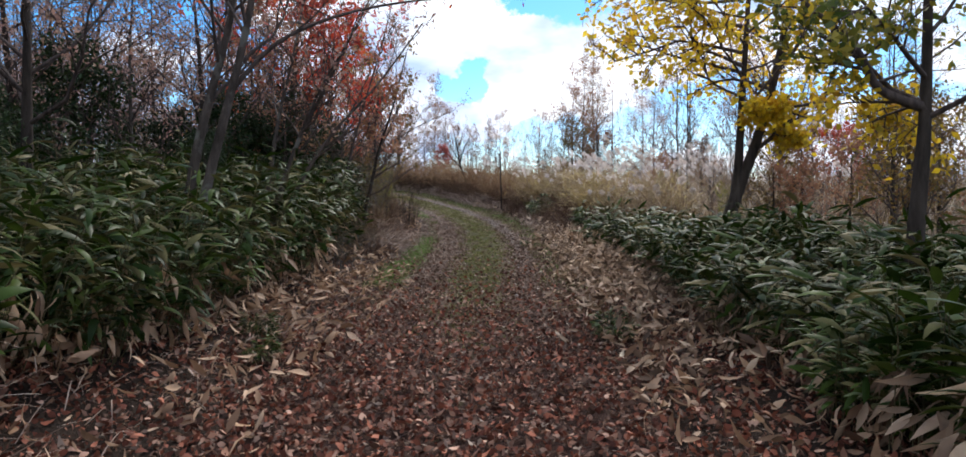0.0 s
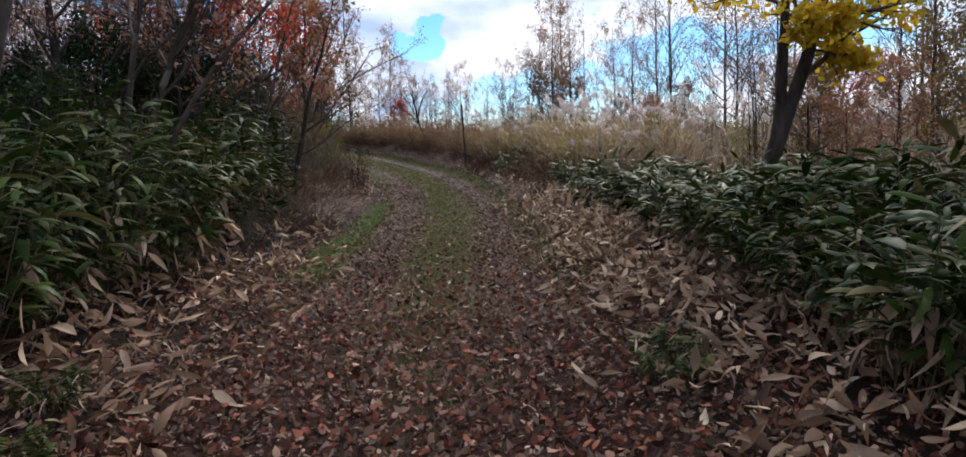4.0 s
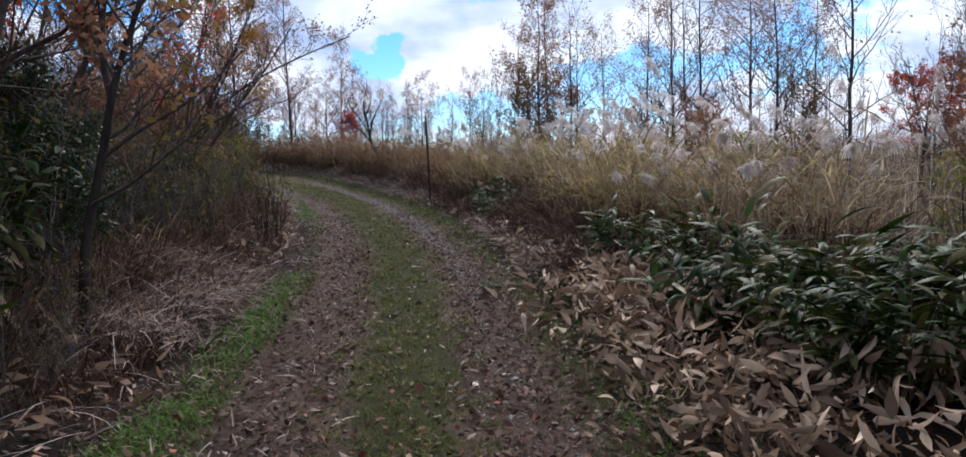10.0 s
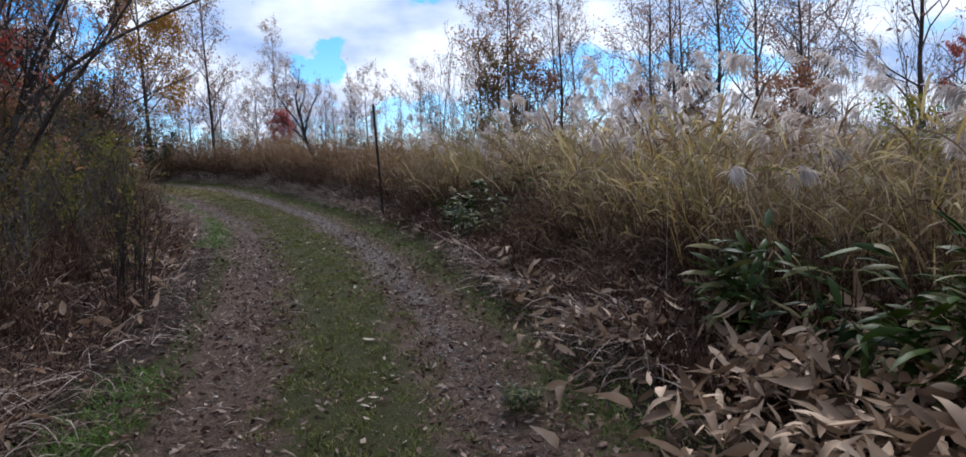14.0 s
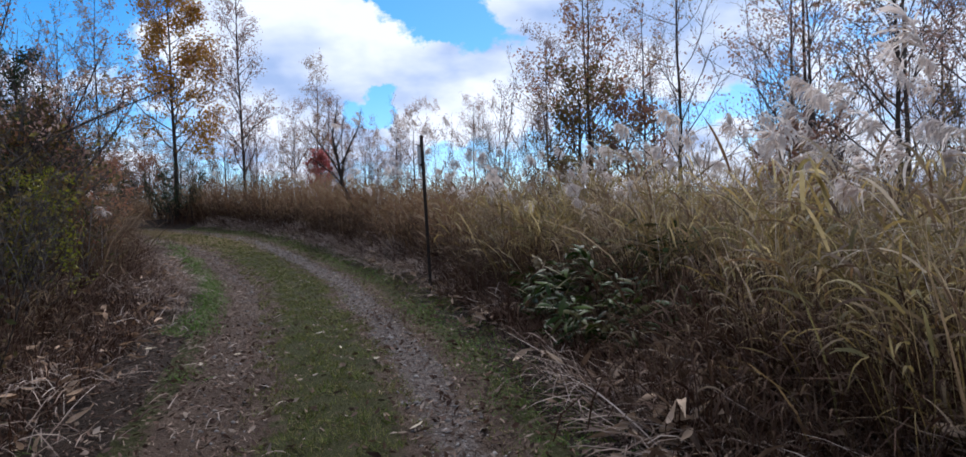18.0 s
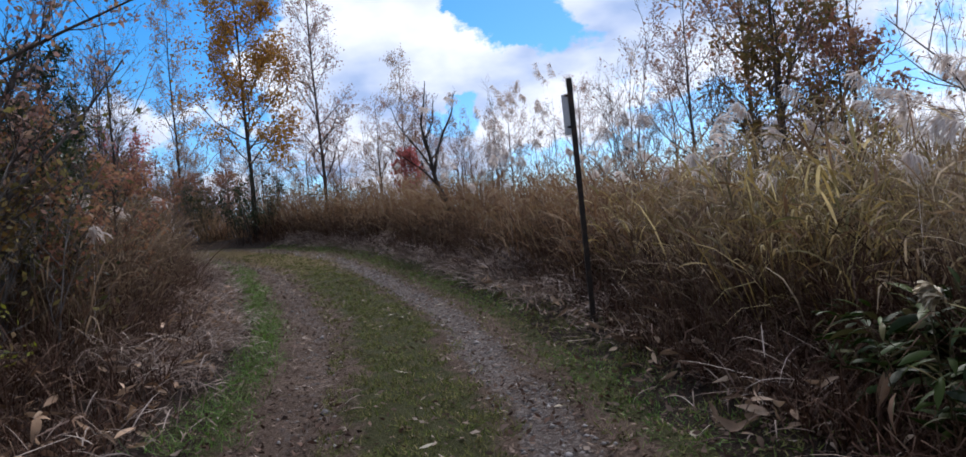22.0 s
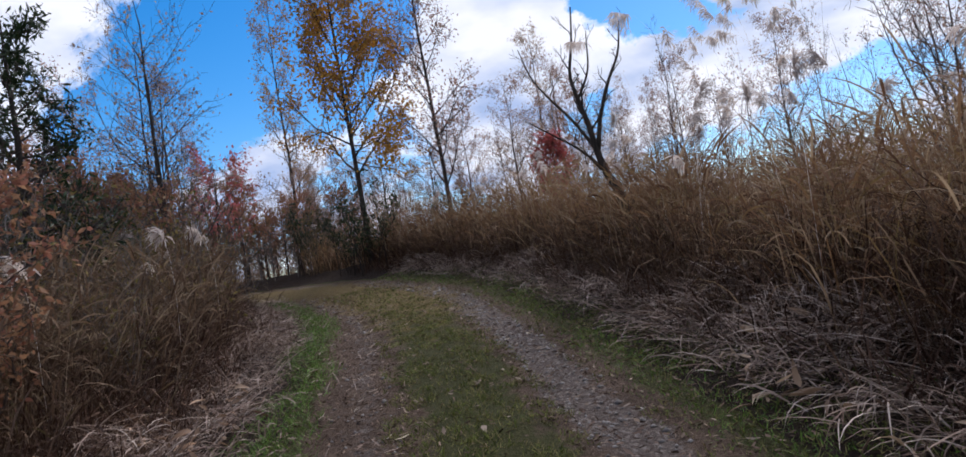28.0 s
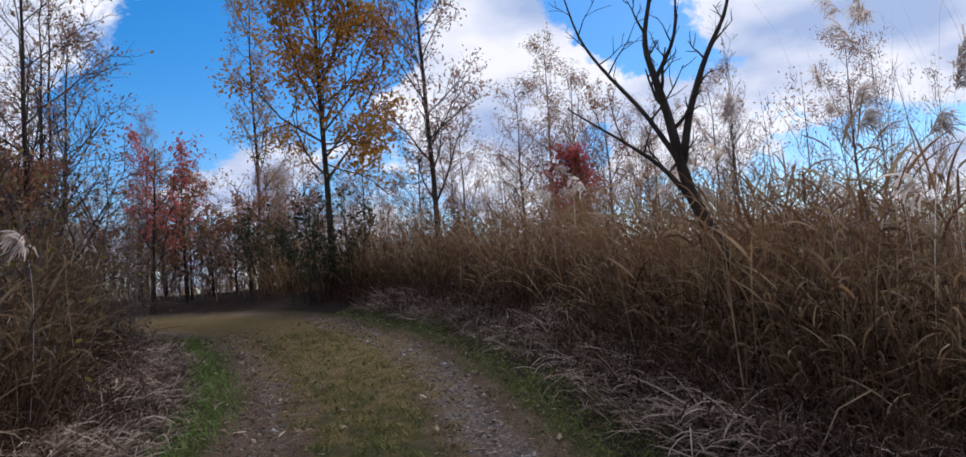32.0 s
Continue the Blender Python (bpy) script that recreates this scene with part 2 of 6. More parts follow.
M["pampas"] = leaf_material("pampas_blade", [(0.115, 0.072, 0.048), (0.235, 0.16, 0.10), (0.37, 0.27, 0.165), (0.175, 0.135, 0.072), (0.60, 0.475, 0.32), (0.17, 0.10, 0.07), (0.78, 0.66, 0.49)], 0.62, 0.14, 0.45)
M["pampas_rust"] = leaf_material("rusty_pampas_blade", [(0.145, 0.075, 0.048), (0.25, 0.142, 0.085), (0.34, 0.21, 0.12), (0.165, 0.09, 0.062), (0.50, 0.37, 0.25), (0.25, 0.185, 0.085), (0.26, 0.145, 0.088)], 0.7, 0.12, 0.38)
M["pampas_umber"] = leaf_material("umber_pampas_blade", [(0.125, 0.066, 0.042), (0.225, 0.13, 0.075), (0.32, 0.195, 0.105), (0.145, 0.08, 0.055), (0.50, 0.37, 0.245), (0.24, 0.175, 0.078), (0.235, 0.13, 0.076)], 0.7, 0.1, 0.4)
# withered blades, dark in colour to give the grass front its self-shade
M["pampas_dark"] = leaf_material("shade_dark_withered_blade", [(0.06, 0.034, 0.024), (0.11, 0.066, 0.044), (0.16, 0.105, 0.068), (0.08, 0.042, 0.03), (0.26, 0.19, 0.13), (0.13, 0.10, 0.05)], 0.85, 0.06, 0.25)
M["pampas_bank"] = leaf_material("brown_bank_grass", [(0.08, 0.05, 0.034), (0.155, 0.10, 0.066), (0.25, 0.17, 0.112), (0.11, 0.066, 0.044), (0.43, 0.325, 0.225), (0.18, 0.14, 0.07)], 0.8, 0.08, 0.35)
M["pampas_green"] = leaf_material("olive_pampas_blade", [(0.11, 0.085, 0.036), (0.29, 0.215, 0.08), (0.47, 0.345, 0.13), (0.145, 0.135, 0.052), (0.80, 0.65, 0.33), (0.21, 0.125, 0.062), (0.12, 0.074, 0.045)], 0.6, 0.16, 0.48)
M["plume"] = leaf_material("pampas_plume", [(0.60, 0.53, 0.49), (0.74, 0.67, 0.63), (0.86, 0.81, 0.77), (0.66, 0.57, 0.53)], 0.8, 0.1, 0.5, 0.12)
M["straw"] = leaf_material("dry_straw", [(0.07, 0.042, 0.033), (0.25, 0.17, 0.135), (0.44, 0.335, 0.27), (0.14, 0.088, 0.07), (0.68, 0.56, 0.47), (0.19, 0.125, 0.10)], 0.75, 0.12, 0.12)
# dead brown leaves, coloured darker to stand in for shade inside the tussocks
M["thatch"] = leaf_material("shade_dark_thatch", [(0.035, 0.018, 0.014), (0.069, 0.037, 0.026), (0.113, 0.064, 0.044), (0.052, 0.026, 0.019), (0.21, 0.141, 0.101)], 0.8, 0.1, 0.15)
M["chaff"] = leaf_material("chaff", [(0.04, 0.025, 0.019), (0.13, 0.085, 0.066), (0.24, 0.165, 0.13), (0.08, 0.05, 0.038), (0.42, 0.32, 0.25)], 0.85, 0.1, 0.0)
M["pale_leaf"] = leaf_material("cream_leaf", [(0.45, 0.38, 0.26), (0.62, 0.55, 0.42), (0.55, 0.45, 0.30)], 0.6, 0.25, 0.1)
M["grass"] = leaf_material("short_grass", [(0.065, 0.156, 0.018), (0.104, 0.234, 0.026), (0.156, 0.273, 0.039), (0.091, 0.156, 0.033), (0.208, 0.234, 0.065)], 0.55, 0.2, 0.25)
M["moss"] = leaf_material("mossy_turf", [(0.055, 0.075, 0.016), (0.095, 0.13, 0.026), (0.15, 0.185, 0.04), (0.22, 0.21, 0.07), (0.30, 0.245, 0.12), (0.11, 0.12, 0.03)], 0.85, 0.08, 0.2)
M["maple_yellow"] = leaf_material("yellow_maple_leaf", [(0.62, 0.42, 0.02), (0.80, 0.60, 0.04), (0.70, 0.50, 0.03), (0.55, 0.30, 0.03), (0.48, 0.42, 0.05)], 0.5, 0.3, 0.6, 0.15)
M["oak_green"] = leaf_material("turning_green_leaf", [(0.05, 0.08, 0.02), (0.10, 0.13, 0.025), (0.22, 0.20, 0.03), (0.45, 0.33, 0.03), (0.07, 0.10, 0.02)], 0.5, 0.3, 0.4, 0.2)
M["red"] = leaf_material("red_maple_leaf", [(0.52, 0.04, 0.025), (0.68, 0.09, 0.045), (0.60, 0.16, 0.06), (0.42, 0.045, 0.04), (0.56, 0.13, 0.08)], 0.55, 0.25, 0.5, 0.2)
M["crimson"] = leaf_material("crimson_leaf", [(0.532, 0.098, 0.105), (0.672, 0.182, 0.168), (0.448, 0.098, 0.105), (0.476, 0.182, 0.126), (0.308, 0.084, 0.07)], 0.55, 0.2, 0.42, 0.2)
M["brown"] = leaf_material("brown_oak_leaf", [(0.22, 0.11, 0.065), (0.34, 0.18, 0.10), (0.42, 0.25, 0.14), (0.27, 0.125, 0.09), (0.40, 0.17, 0.11)], 0.65, 0.2, 0.5, 0.2)
M["mauve"] = leaf_material("faded_mauve_leaf", [(0.28, 0.17, 0.14), (0.40, 0.26, 0.22), (0.34, 0.18, 0.14), (0.50, 0.36, 0.30), (0.30, 0.20, 0.12)], 0.6, 0.2, 0.5, 0.15)
M["gold"] = leaf_material("golden_leaf", [(0.401, 0.177, 0.024), (0.543, 0.26, 0.033), (0.448, 0.224, 0.035), (0.354, 0.224, 0.047), (0.283, 0.106, 0.026)], 0.55, 0.2, 0.4, 0.2)
M["pale"] = leaf_material("pale_birch_leaf", [(0.34, 0.22, 0.14), (0.45, 0.32, 0.20), (0.28, 0.17, 0.12), (0.48, 0.38, 0.25)], 0.55, 0.25, 0.5, 0.2)
M["olive"] = leaf_material("olive_brown_leaf", [(0.11, 0.085, 0.03), (0.19, 0.13, 0.045), (0.27, 0.17, 0.05), (0.12, 0.11, 0.035), (0.22, 0.09, 0.045)], 0.6, 0.2, 0.42, 0.2)
M["lime"] = leaf_material("yellow_green_leaf", [(0.20, 0.22, 0.025), (0.30, 0.29, 0.03), (0.14, 0.17, 0.025), (0.36, 0.30, 0.04)], 0.5, 0.25, 0.45, 0.2)
M["evergreen"] = leaf_material("dark_evergreen_leaf", [(0.016, 0.036, 0.012), (0.026, 0.056, 0.018), (0.042, 0.074, 0.022), (0.02, 0.042, 0.018), (0.07, 0.095, 0.028)], 0.5, 0.25, 0.2)
M["shrub"] = leaf_material("shrub_leaf", [(0.12, 0.105, 0.04), (0.20, 0.15, 0.06), (0.08, 0.09, 0.034), (0.22, 0.14, 0.075), (0.33, 0.28, 0.09), (0.14, 0.095, 0.06)], 0.8, 0.08, 0.4)
M["bark"] = bark_material("dark_bark", (0.022, 0.017, 0.014), (0.07, 0.055, 0.045))
M["bark_grey"] = bark_material("grey_bark", (0.035, 0.028, 0.023), (0.11, 0.088, 0.075), 12.0, 0.5, (0.15, 0.14, 0.12))
M["twig"] = bark_material("twig_bark", (0.044, 0.034, 0.030), (0.125, 0.096, 0.086), 20.0, 0.2)
M["brushwood"] = bark_material("brushwood_bark", (0.068, 0.058, 0.051), (0.215, 0.185, 0.165), 20.0, 0.2)
M["cane"] = bark_material("bamboo_cane", (0.07, 0.06, 0.03), (0.16, 0.13, 0.07), 20.0, 0.1)

# dark painted steel post, rust at the edges
m, n, l, b = material("post_steel", 0.55, 0.4)
t = noise_tex(n, l, 16.0, 6.0)
r = ramp(n, [(0.45, (0.018, 0.015, 0.014)), (0.62, (0.045, 0.028, 0.02)), (0.8, (0.10, 0.05, 0.03))])
l.new(t.outputs["Fac"], r.inputs["Fac"])
l.new(r.outputs[0], b.inputs["Base Color"])
M["post"] = m
m, n, l, b = material("tag_plastic", 0.45, 0.4)
t = noise_tex(n, l, 30.0)
r = ramp(n, [(0.3, (0.42, 0.43, 0.44)), (0.7, (0.62, 0.62, 0.62))])
l.new(t.outputs["Fac"], r.inputs["Fac"])
l.new(r.outputs[0], b.inputs["Base Color"])
M["tag"] = m
m, n, l, b = material("gravel_stone", 0.85, 0.25)
geo = n.new("ShaderNodeNewGeometry")
r = ramp(n, [(0.0, (0.11, 0.10, 0.095)), (0.5, (0.21, 0.19, 0.175)), (1.0, (0.34, 0.31, 0.29))])
l.new(geo.outputs["Random Per Island"], r.inputs["Fac"])
l.new(r.outputs[0], b.inputs["Base Color"])
M["stone"] = m


def attr(n, name):
    a = n.new("ShaderNodeAttribute")
    a.attribute_name = name
    return a.outputs["Fac"]


def broken(n, l, mask, scale, amount=0.5, lo=0.4, hi=0.6):
    """A mask with its edge broken up by noise."""
    t = noise_tex(n, l, scale, 6.0, None, 0.65)
    a = n.new("ShaderNodeMath")
    a.operation, a.inputs[1].default_value = "SUBTRACT", 0.5
    l.new(t.outputs["Fac"], a.inputs[0])
    mu = n.new("ShaderNodeMath")
    mu.operation, mu.inputs[1].default_value = "MULTIPLY_ADD", amount * 2
    l.new(a.outputs[0], mu.inputs[0])
    l.new(mask, mu.inputs[2])
    r = ramp(n, [(lo, (0, 0, 0)), (hi, (1, 1, 1))])
    l.new(mu.outputs[0], r.inputs["Fac"])
    return r.outputs[0]


def earth_material(name, with_path):
    m, n, l, b = material(name, 0.95, 0.15)
    fine = noise_tex(n, l, 55.0, 6.0, None, 0.7)
    # off the track the dark soil is darkened further, as shade in the gaps
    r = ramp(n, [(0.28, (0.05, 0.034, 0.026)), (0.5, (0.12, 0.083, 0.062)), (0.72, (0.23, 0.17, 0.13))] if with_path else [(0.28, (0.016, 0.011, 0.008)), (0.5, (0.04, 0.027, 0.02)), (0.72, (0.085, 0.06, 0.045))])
    l.new(fine.outputs["Fac"], r.inputs["Fac"])
    col = r.outputs[0]
    big = noise_tex(n, l, 1.4, 4.0)
    rb = ramp(n, [(0.3, (0.65, 0.62, 0.6)), (0.7, (1.1, 1.08, 1.05))])
    l.new(big.outputs["Fac"], rb.inputs["Fac"])
    col = mix(n, l, 1.0, col, rb.outputs[0], "MULTIPLY")
    if with_path:
        vor = n.new("ShaderNodeTexVoronoi")
        co = n.new("ShaderNodeTexCoord")
        vor.inputs["Scale"].default_value = 48.0
        l.new(co.outputs["Object"], vor.inputs["Vector"])
        rg = ramp(n, [(0.0, (0.17, 0.138, 0.12)), (0.5, (0.09, 0.068, 0.058)), (1.0, (0.29, 0.25, 0.225))])
        l.new(vor.outputs["Color"], rg.inputs["Fac"])
        rh = ramp(n, [(0.3, (0.022, 0.012, 0.009)), (0.7, (0.075, 0.036, 0.026))])
        l.new(fine.outputs["Fac"], rh.inputs["Fac"])
        col = mix(n, l, broken(n, l, attr(n, "rut"), 9.0, 0.5), col, rg.outputs[0])
        col = mix(n, l, broken(n, l, attr(n, "humus"), 4.0, 0.5), col, rh.outputs[0])
        tm = noise_tex(n, l, 70.0, 5.0)
        rm = ramp(n, [(0.3, (0.028, 0.03, 0.010)), (0.55, (0.06, 0.06, 0.02)), (0.75, (0.11, 0.085, 0.04))])
        l.new(tm.outputs["Fac"], rm.inputs["Fac"])
        col = mix(n, l, broken(n, l, attr(n, "moss"), 7.0, 0.55), col, rm.outputs[0])
        rt = ramp(n, [(0.3, (0.10, 0.07, 0.03)), (0.7, (0.20, 0.145, 0.06))])
        l.new(tm.outputs["Fac"], rt.inputs["Fac"])
        col = mix(n, l, broken(n, l, attr(n, "tan"), 5.0, 0.5), col, rt.outputs[0])
    l.new(col, b.inputs["Base Color"])
    bp = n.new("ShaderNodeBump")
    bp.inputs["Strength"].default_value, bp.inputs["Distance"].default_value = 0.9, 0.05
    l.new(fine.outputs["Fac"], bp.inputs["Height"])
    l.new(bp.outputs[0], b.inputs["Normal"])
    return m


M["earth"] = earth_material("shade_dark_woodland_earth", False)
M["track"] = earth_material("track_earth", True)


# ---- mesh helpers ----


def mesh_of(name, verts, faces, mats, smooth=False):
    """A mesh from vertex rows and one or more arrays of quads or triangles."""
    me = bpy.data.meshes.new(name)
    faces = [f for f in (faces if isinstance(faces, list) else [faces]) if len(f)]
    me.vertices.add(len(verts))
    me.vertices.foreach_set("co", np.asarray(verts, np.float32).ravel())
    loops = np.concatenate([f.ravel() for f in faces]).astype(np.int32)
    counts = np.concatenate([np.full(len(f), f.shape[1]) for f in faces])
    starts = np.concatenate([[0], np.cumsum(counts)[:-1]]).astype(np.int32)
    me.loops.add(len(loops))
    me.loops.foreach_set("vertex_index", loops)
    me.polygons.add(len(counts))
    me.polygons.foreach_set("loop_start", starts)
    if smooth:
        me.polygons.foreach_set("use_smooth", np.ones(len(counts), bool))
    me.materials.append(mats)
    me.update(calc_edges=True)
    return me


def part(name, me, parent, label=""):
    ob = new(name, me)
    ob.parent = parent
    return tagged(ob, label)


def stuff(name, me, label, category):
    return tagged(new(name, me), label, category, kind="stuff")


def strips(centre, side, fold=0.0):
    """Ribbons: centre lines (N, S, 3) and half-width vectors (N, S, 3); fold raises both edges over the midrib."""
    nn, s, _ = centre.shape
    if fold:
        rise = unit(np.cross(side, np.gradient(centre, axis=1))) * np.linalg.norm(side, axis=-1, keepdims=True) * fold
        v = np.stack([centre - side + rise, centre, centre + side + rise], 2).reshape(-1, 3)
        base = (np.arange(nn) * s * 3)[:, None, None, None] + (np.arange(s - 1) * 3)[None, :, None, None] + np.arange(2)[None, None, :, None]
        return v, (base + np.array([0, 1, 4, 3])).reshape(-1, 4)
    v = np.stack([centre - side, centre + side], 2).reshape(-1, 3)
    base = (np.arange(nn) * s * 2)[:, None, None] + (np.arange(s - 1) * 2)[None, :, None]
    f = (base + np.array([0, 1, 3, 2])[None, None, :]).reshape(-1, 4)
    return v, f


def joined(pieces):
    vs, fs, k = [], [], 0
    for v, f in pieces:
        vs.append(v)
        fs.append(f + k)
        k += len(v)
    return np.concatenate(vs), np.concatenate(fs)


def blades(r, base, length, lean, droop, width, segs=3, azim=None, profile=None, power=1.3, fold=0.0):
    """Arching blades rooted at base (N, 3)."""
    nn = len(base)
    az = r.uniform(0, 2 * np.pi, nn) if azim is None else azim
    t = np.linspace(0, 1, segs + 1)[None, :]
    lean, droop, length, width = (np.broadcast_to(np.asarray(a, float), (nn,))[:, None] for a in (lean, droop, length, width))
    ang = lean + droop * t ** power
    step = length / segs
    out = np.concatenate([np.zeros((nn, 1)), np.cumsum(np.sin(ang[:, 1:]) * step, 1)], 1)
    up = np.concatenate([np.zeros((nn, 1)), np.cumsum(np.cos(ang[:, 1:]) * step, 1)], 1)
    c = np.stack([base[:, 0:1] + out * np.cos(az)[:, None], base[:, 1:2] + out * np.sin(az)[:, None], base[:, 2:3] + up], 2)
    tw = az + np.pi / 2 + r.normal(0, 0.5, nn)
    prof = np.interp(t, [0, 0.3, 0.75, 1], [0.6, 1, 0.65, 0.04]) if profile is None else np.interp(t, np.linspace(0, 1, len(profile)), profile)
    w = 0.5 * width * prof
    tilt = r.normal(0, 0.35, nn)[:, None]
    s = np.stack([np.cos(tw)[:, None] * w, np.sin(tw)[:, None] * w, tilt * w], 2)
    return strips(c, s, fold)


def unit(a):
    return a / np.maximum(1e-9, np.linalg.norm(a, axis=-1, keepdims=True))


def leaves(r, pos, axis, length, width, profile=(0.12, 1.0, 0.75, 0.05), curl=0.25, flat=0.0, fold=0.0):
    """Single leaves from pos along axis, each turned about its own axis; flat: how far they lie face up."""
    nn, s = len(pos), len(profile)
    axis = unit(axis)
    rand = unit(r.normal(size=(nn, 3)))
    rand = unit(rand * (1 - flat) + np.array([0, 0, 1.0]) * flat + r.normal(0, 0.05, (nn, 3)))
    side = unit(np.cross(axis, rand))
    nor = np.cross(side, axis)
    t = np.linspace(0, 1, s)[None, :, None]
    ln = np.broadcast_to(np.asarray(length, float), (nn,))[:, None, None]
    wd = np.broadcast_to(np.asarray(width, float), (nn,))[:, None, None]
    bend = r.normal(0, 1, nn)[:, None, None] * curl
    c = pos[:, None, :] + axis[:, None, :] * ln * t + nor[:, None, :] * ln * bend * (t ** 2 - 0.4 * t)
    sd = side[:, None, :] * wd * 0.5 * np.asarray(profile)[None, :, None]
    return strips(c, sd, fold)


def tube(pts, radii, sides):
    """A tapered tube along a line."""
    pts = np.asarray(pts, float)
    k = len(pts)
    d = np.gradient(pts, axis=0)
    d = unit(d)
    ref = np.array([1.0, 0, 0]) if abs(d[0][0]) < 0.8 else np.array([0, 1.0, 0])
    u = unit(np.cross(d, ref))
    w = np.cross(d, u)
    a = np.arange(sides) * 2 * np.pi / sides
    ring = pts[:, None, :] + np.asarray(radii)[:, None, None] * (np.cos(a)[None, :, None] * u[:, None, :] + np.sin(a)[None, :, None] * w[:, None, :])
    v = ring.reshape(-1, 3)
    i, j = np.meshgrid(np.arange(k - 1), np.arange(sides), indexing="ij")
    j2 = (j + 1) % sides
    f = np.stack([i * sides + j, i * sides + j2, (i + 1) * sides + j2, (i + 1) * sides + j], 2).reshape(-1, 4)
    return v, f


# ---- the lie of the land ----
TRACK = np.array([(-6, -0.35), (0, -0.3), (3.7, -0.25), (10.8, -0.1), (14.6, 0.07), (18, -0.03), (21, -0.34), (24, -0.82), (27, -1.43), (29, -2.18), (31, -2.93),
                  (33.9, -4.2), (35.85, -5.45), (37.85, -7.2), (39.3, -9.2), (40.4, -12), (41.6, -16), (44, -24)])
RISE = np.array([(-60, -2.0), (-5, -0.3), (0, 0.0), (6.3, 0.31), (9.45, 0.46), (12.9, 0.65), (14.6, 0.74), (22.5, 1.37), (24.2, 1.47), (26.2, 1.64), (29.4, 1.95),
                 (31.6, 2.2), (36, 2.72), (41, 3.24), (50, 3.6), (70, 3.4), (150, 0.0), (700, -25)])
HALF = 1.25


def smooth_line(table, q):
    """A table read with its corners rounded."""
    return sum(np.interp(q + o, table[:, 0], table[:, 1]) for o in (-1.5, -0.75, 0, 0.75, 1.5)) / 5


def fine_track():
    s = np.linspace(0, 1, 500)
    d = np.concatenate([[0], np.cumsum(np.hypot(*np.diff(TRACK, axis=0).T))])
    k = s * d[-1]
    y, x = np.interp(k, d, TRACK[:, 0]), np.interp(k, d, TRACK[:, 1])
    for _ in range(40):
        x[1:-1] = (x[:-2] + 2 * x[1:-1] + x[2:]) / 4
        y[1:-1] = (y[:-2] + 2 * y[1:-1] + y[2:]) / 4
    return np.stack([x, y], 1)


LINE = fine_track()
LDIR = unit(np.gradient(LINE, axis=0))
LRIGHT = np.stack([LDIR[:, 1], -LDIR[:, 0]], 1)


def across(x, y):
    """Signed distance from the track's middle line, to the right positive."""
    x, y = np.asarray(x, float).ravel(), np.asarray(y, float).ravel()
    out = np.empty(len(x))
    for a in range(0, len(x), 4000):
        p = np.stack([x[a:a + 4000], y[a:a + 4000]], 1)
        d2 = ((p[:, None, :] - LINE[None, ::2, :]) ** 2).sum(2)
        k = d2.argmin(1)
        sg = np.sign(((p - LINE[::2][k]) * LRIGHT[::2][k]).sum(1))
        out[a:a + 4000] = sg * np.sqrt(d2[np.arange(len(p)), k])
    return out


def wave(x, y, s):
    return np.sin(x * 1.7 / s + 1.3 * np.sin(y * 0.9 / s)) * np.cos(y * 1.3 / s + 0.8 * np.sin(x * 1.1 / s))


def land(x, y, u=None):
    """Height of the ground."""
    x, y = np.asarray(x, float).ravel(), np.asarray(y, float).ravel()
    u = across(x, y) if u is None else u
    z = smooth_line(RISE, y)
    off = np.clip(np.abs(u) - HALF, 0, None)
    left = np.interp(off, [0, 0.4, 1.2, 3, 8, 30], [0, 0.05, 0.28, 0.5, 0.65, 0.8]) * np.interp(y, [0, 14, 24, 40], [1, 0.9, 0.55, 0.2])
    right = np.interp(off, [0, 0.4, 1.2, 3, 8, 30], [0, 0.06, 0.22, 0.34, 0.3, 0.1])
    z = z + np.where(u < 0, left, right) * np.interp(np.abs(y - 20), [0, 30, 80], [1, 1, 0])
    z = z + np.interp(off, [0, 1], [0, 1]) * (0.05 * wave(x, y, 1.0) + 0.02 * wave(y, x, 0.35))
    rut = np.exp(-((np.abs(u) - 0.74) / 0.24) ** 2)
    return z - 0.035 * rut * (off == 0) + 0.012 * wave(x * 1.3, y, 0.3) + 0.006 * wave(y * 1.1, x, 0.11)


def at(x, y):
    return float(land([x], [y])[0])


def spaced(lo, hi, fine_lo, fine_hi, step, grow=1.25):
    mid = list(np.arange(fine_lo, fine_hi + step / 2, step))
    d, v = step, mid[-1]
    while v < hi:
        d *= grow
        v += d
        mid.append(v)
    d, v = step, mid[0]
    while v > lo:
        d *= grow
        v -= d
        mid.insert(0, v)
    return np.array(mid)


gx, gy = spaced(-900, 900, -14, 8, 0.22), spaced(-900, 1400, -4, 46, 0.22)
X, Y = np.meshgrid(gx, gy)
U = across(X, Y)
Z = land(X, Y, U) - 0.05 * np.clip((HALF + 0.1 - np.abs(U)) / 0.3, 0, 1)
i, j = np.meshgrid(np.arange(len(gy) - 1), np.arange(len(gx) - 1), indexing="ij")
q = (i * len(gx) + j).ravel()
ground_faces = np.stack([q, q + 1, q + 1 + len(gx), q + len(gx)], 1)
# soil colour includes the shade between plants
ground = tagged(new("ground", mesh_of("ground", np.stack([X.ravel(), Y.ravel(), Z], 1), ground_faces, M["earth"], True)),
                "brown woodland earth, coloured darker for shade between the plants, rising gently along the track", "ground", kind="structure")

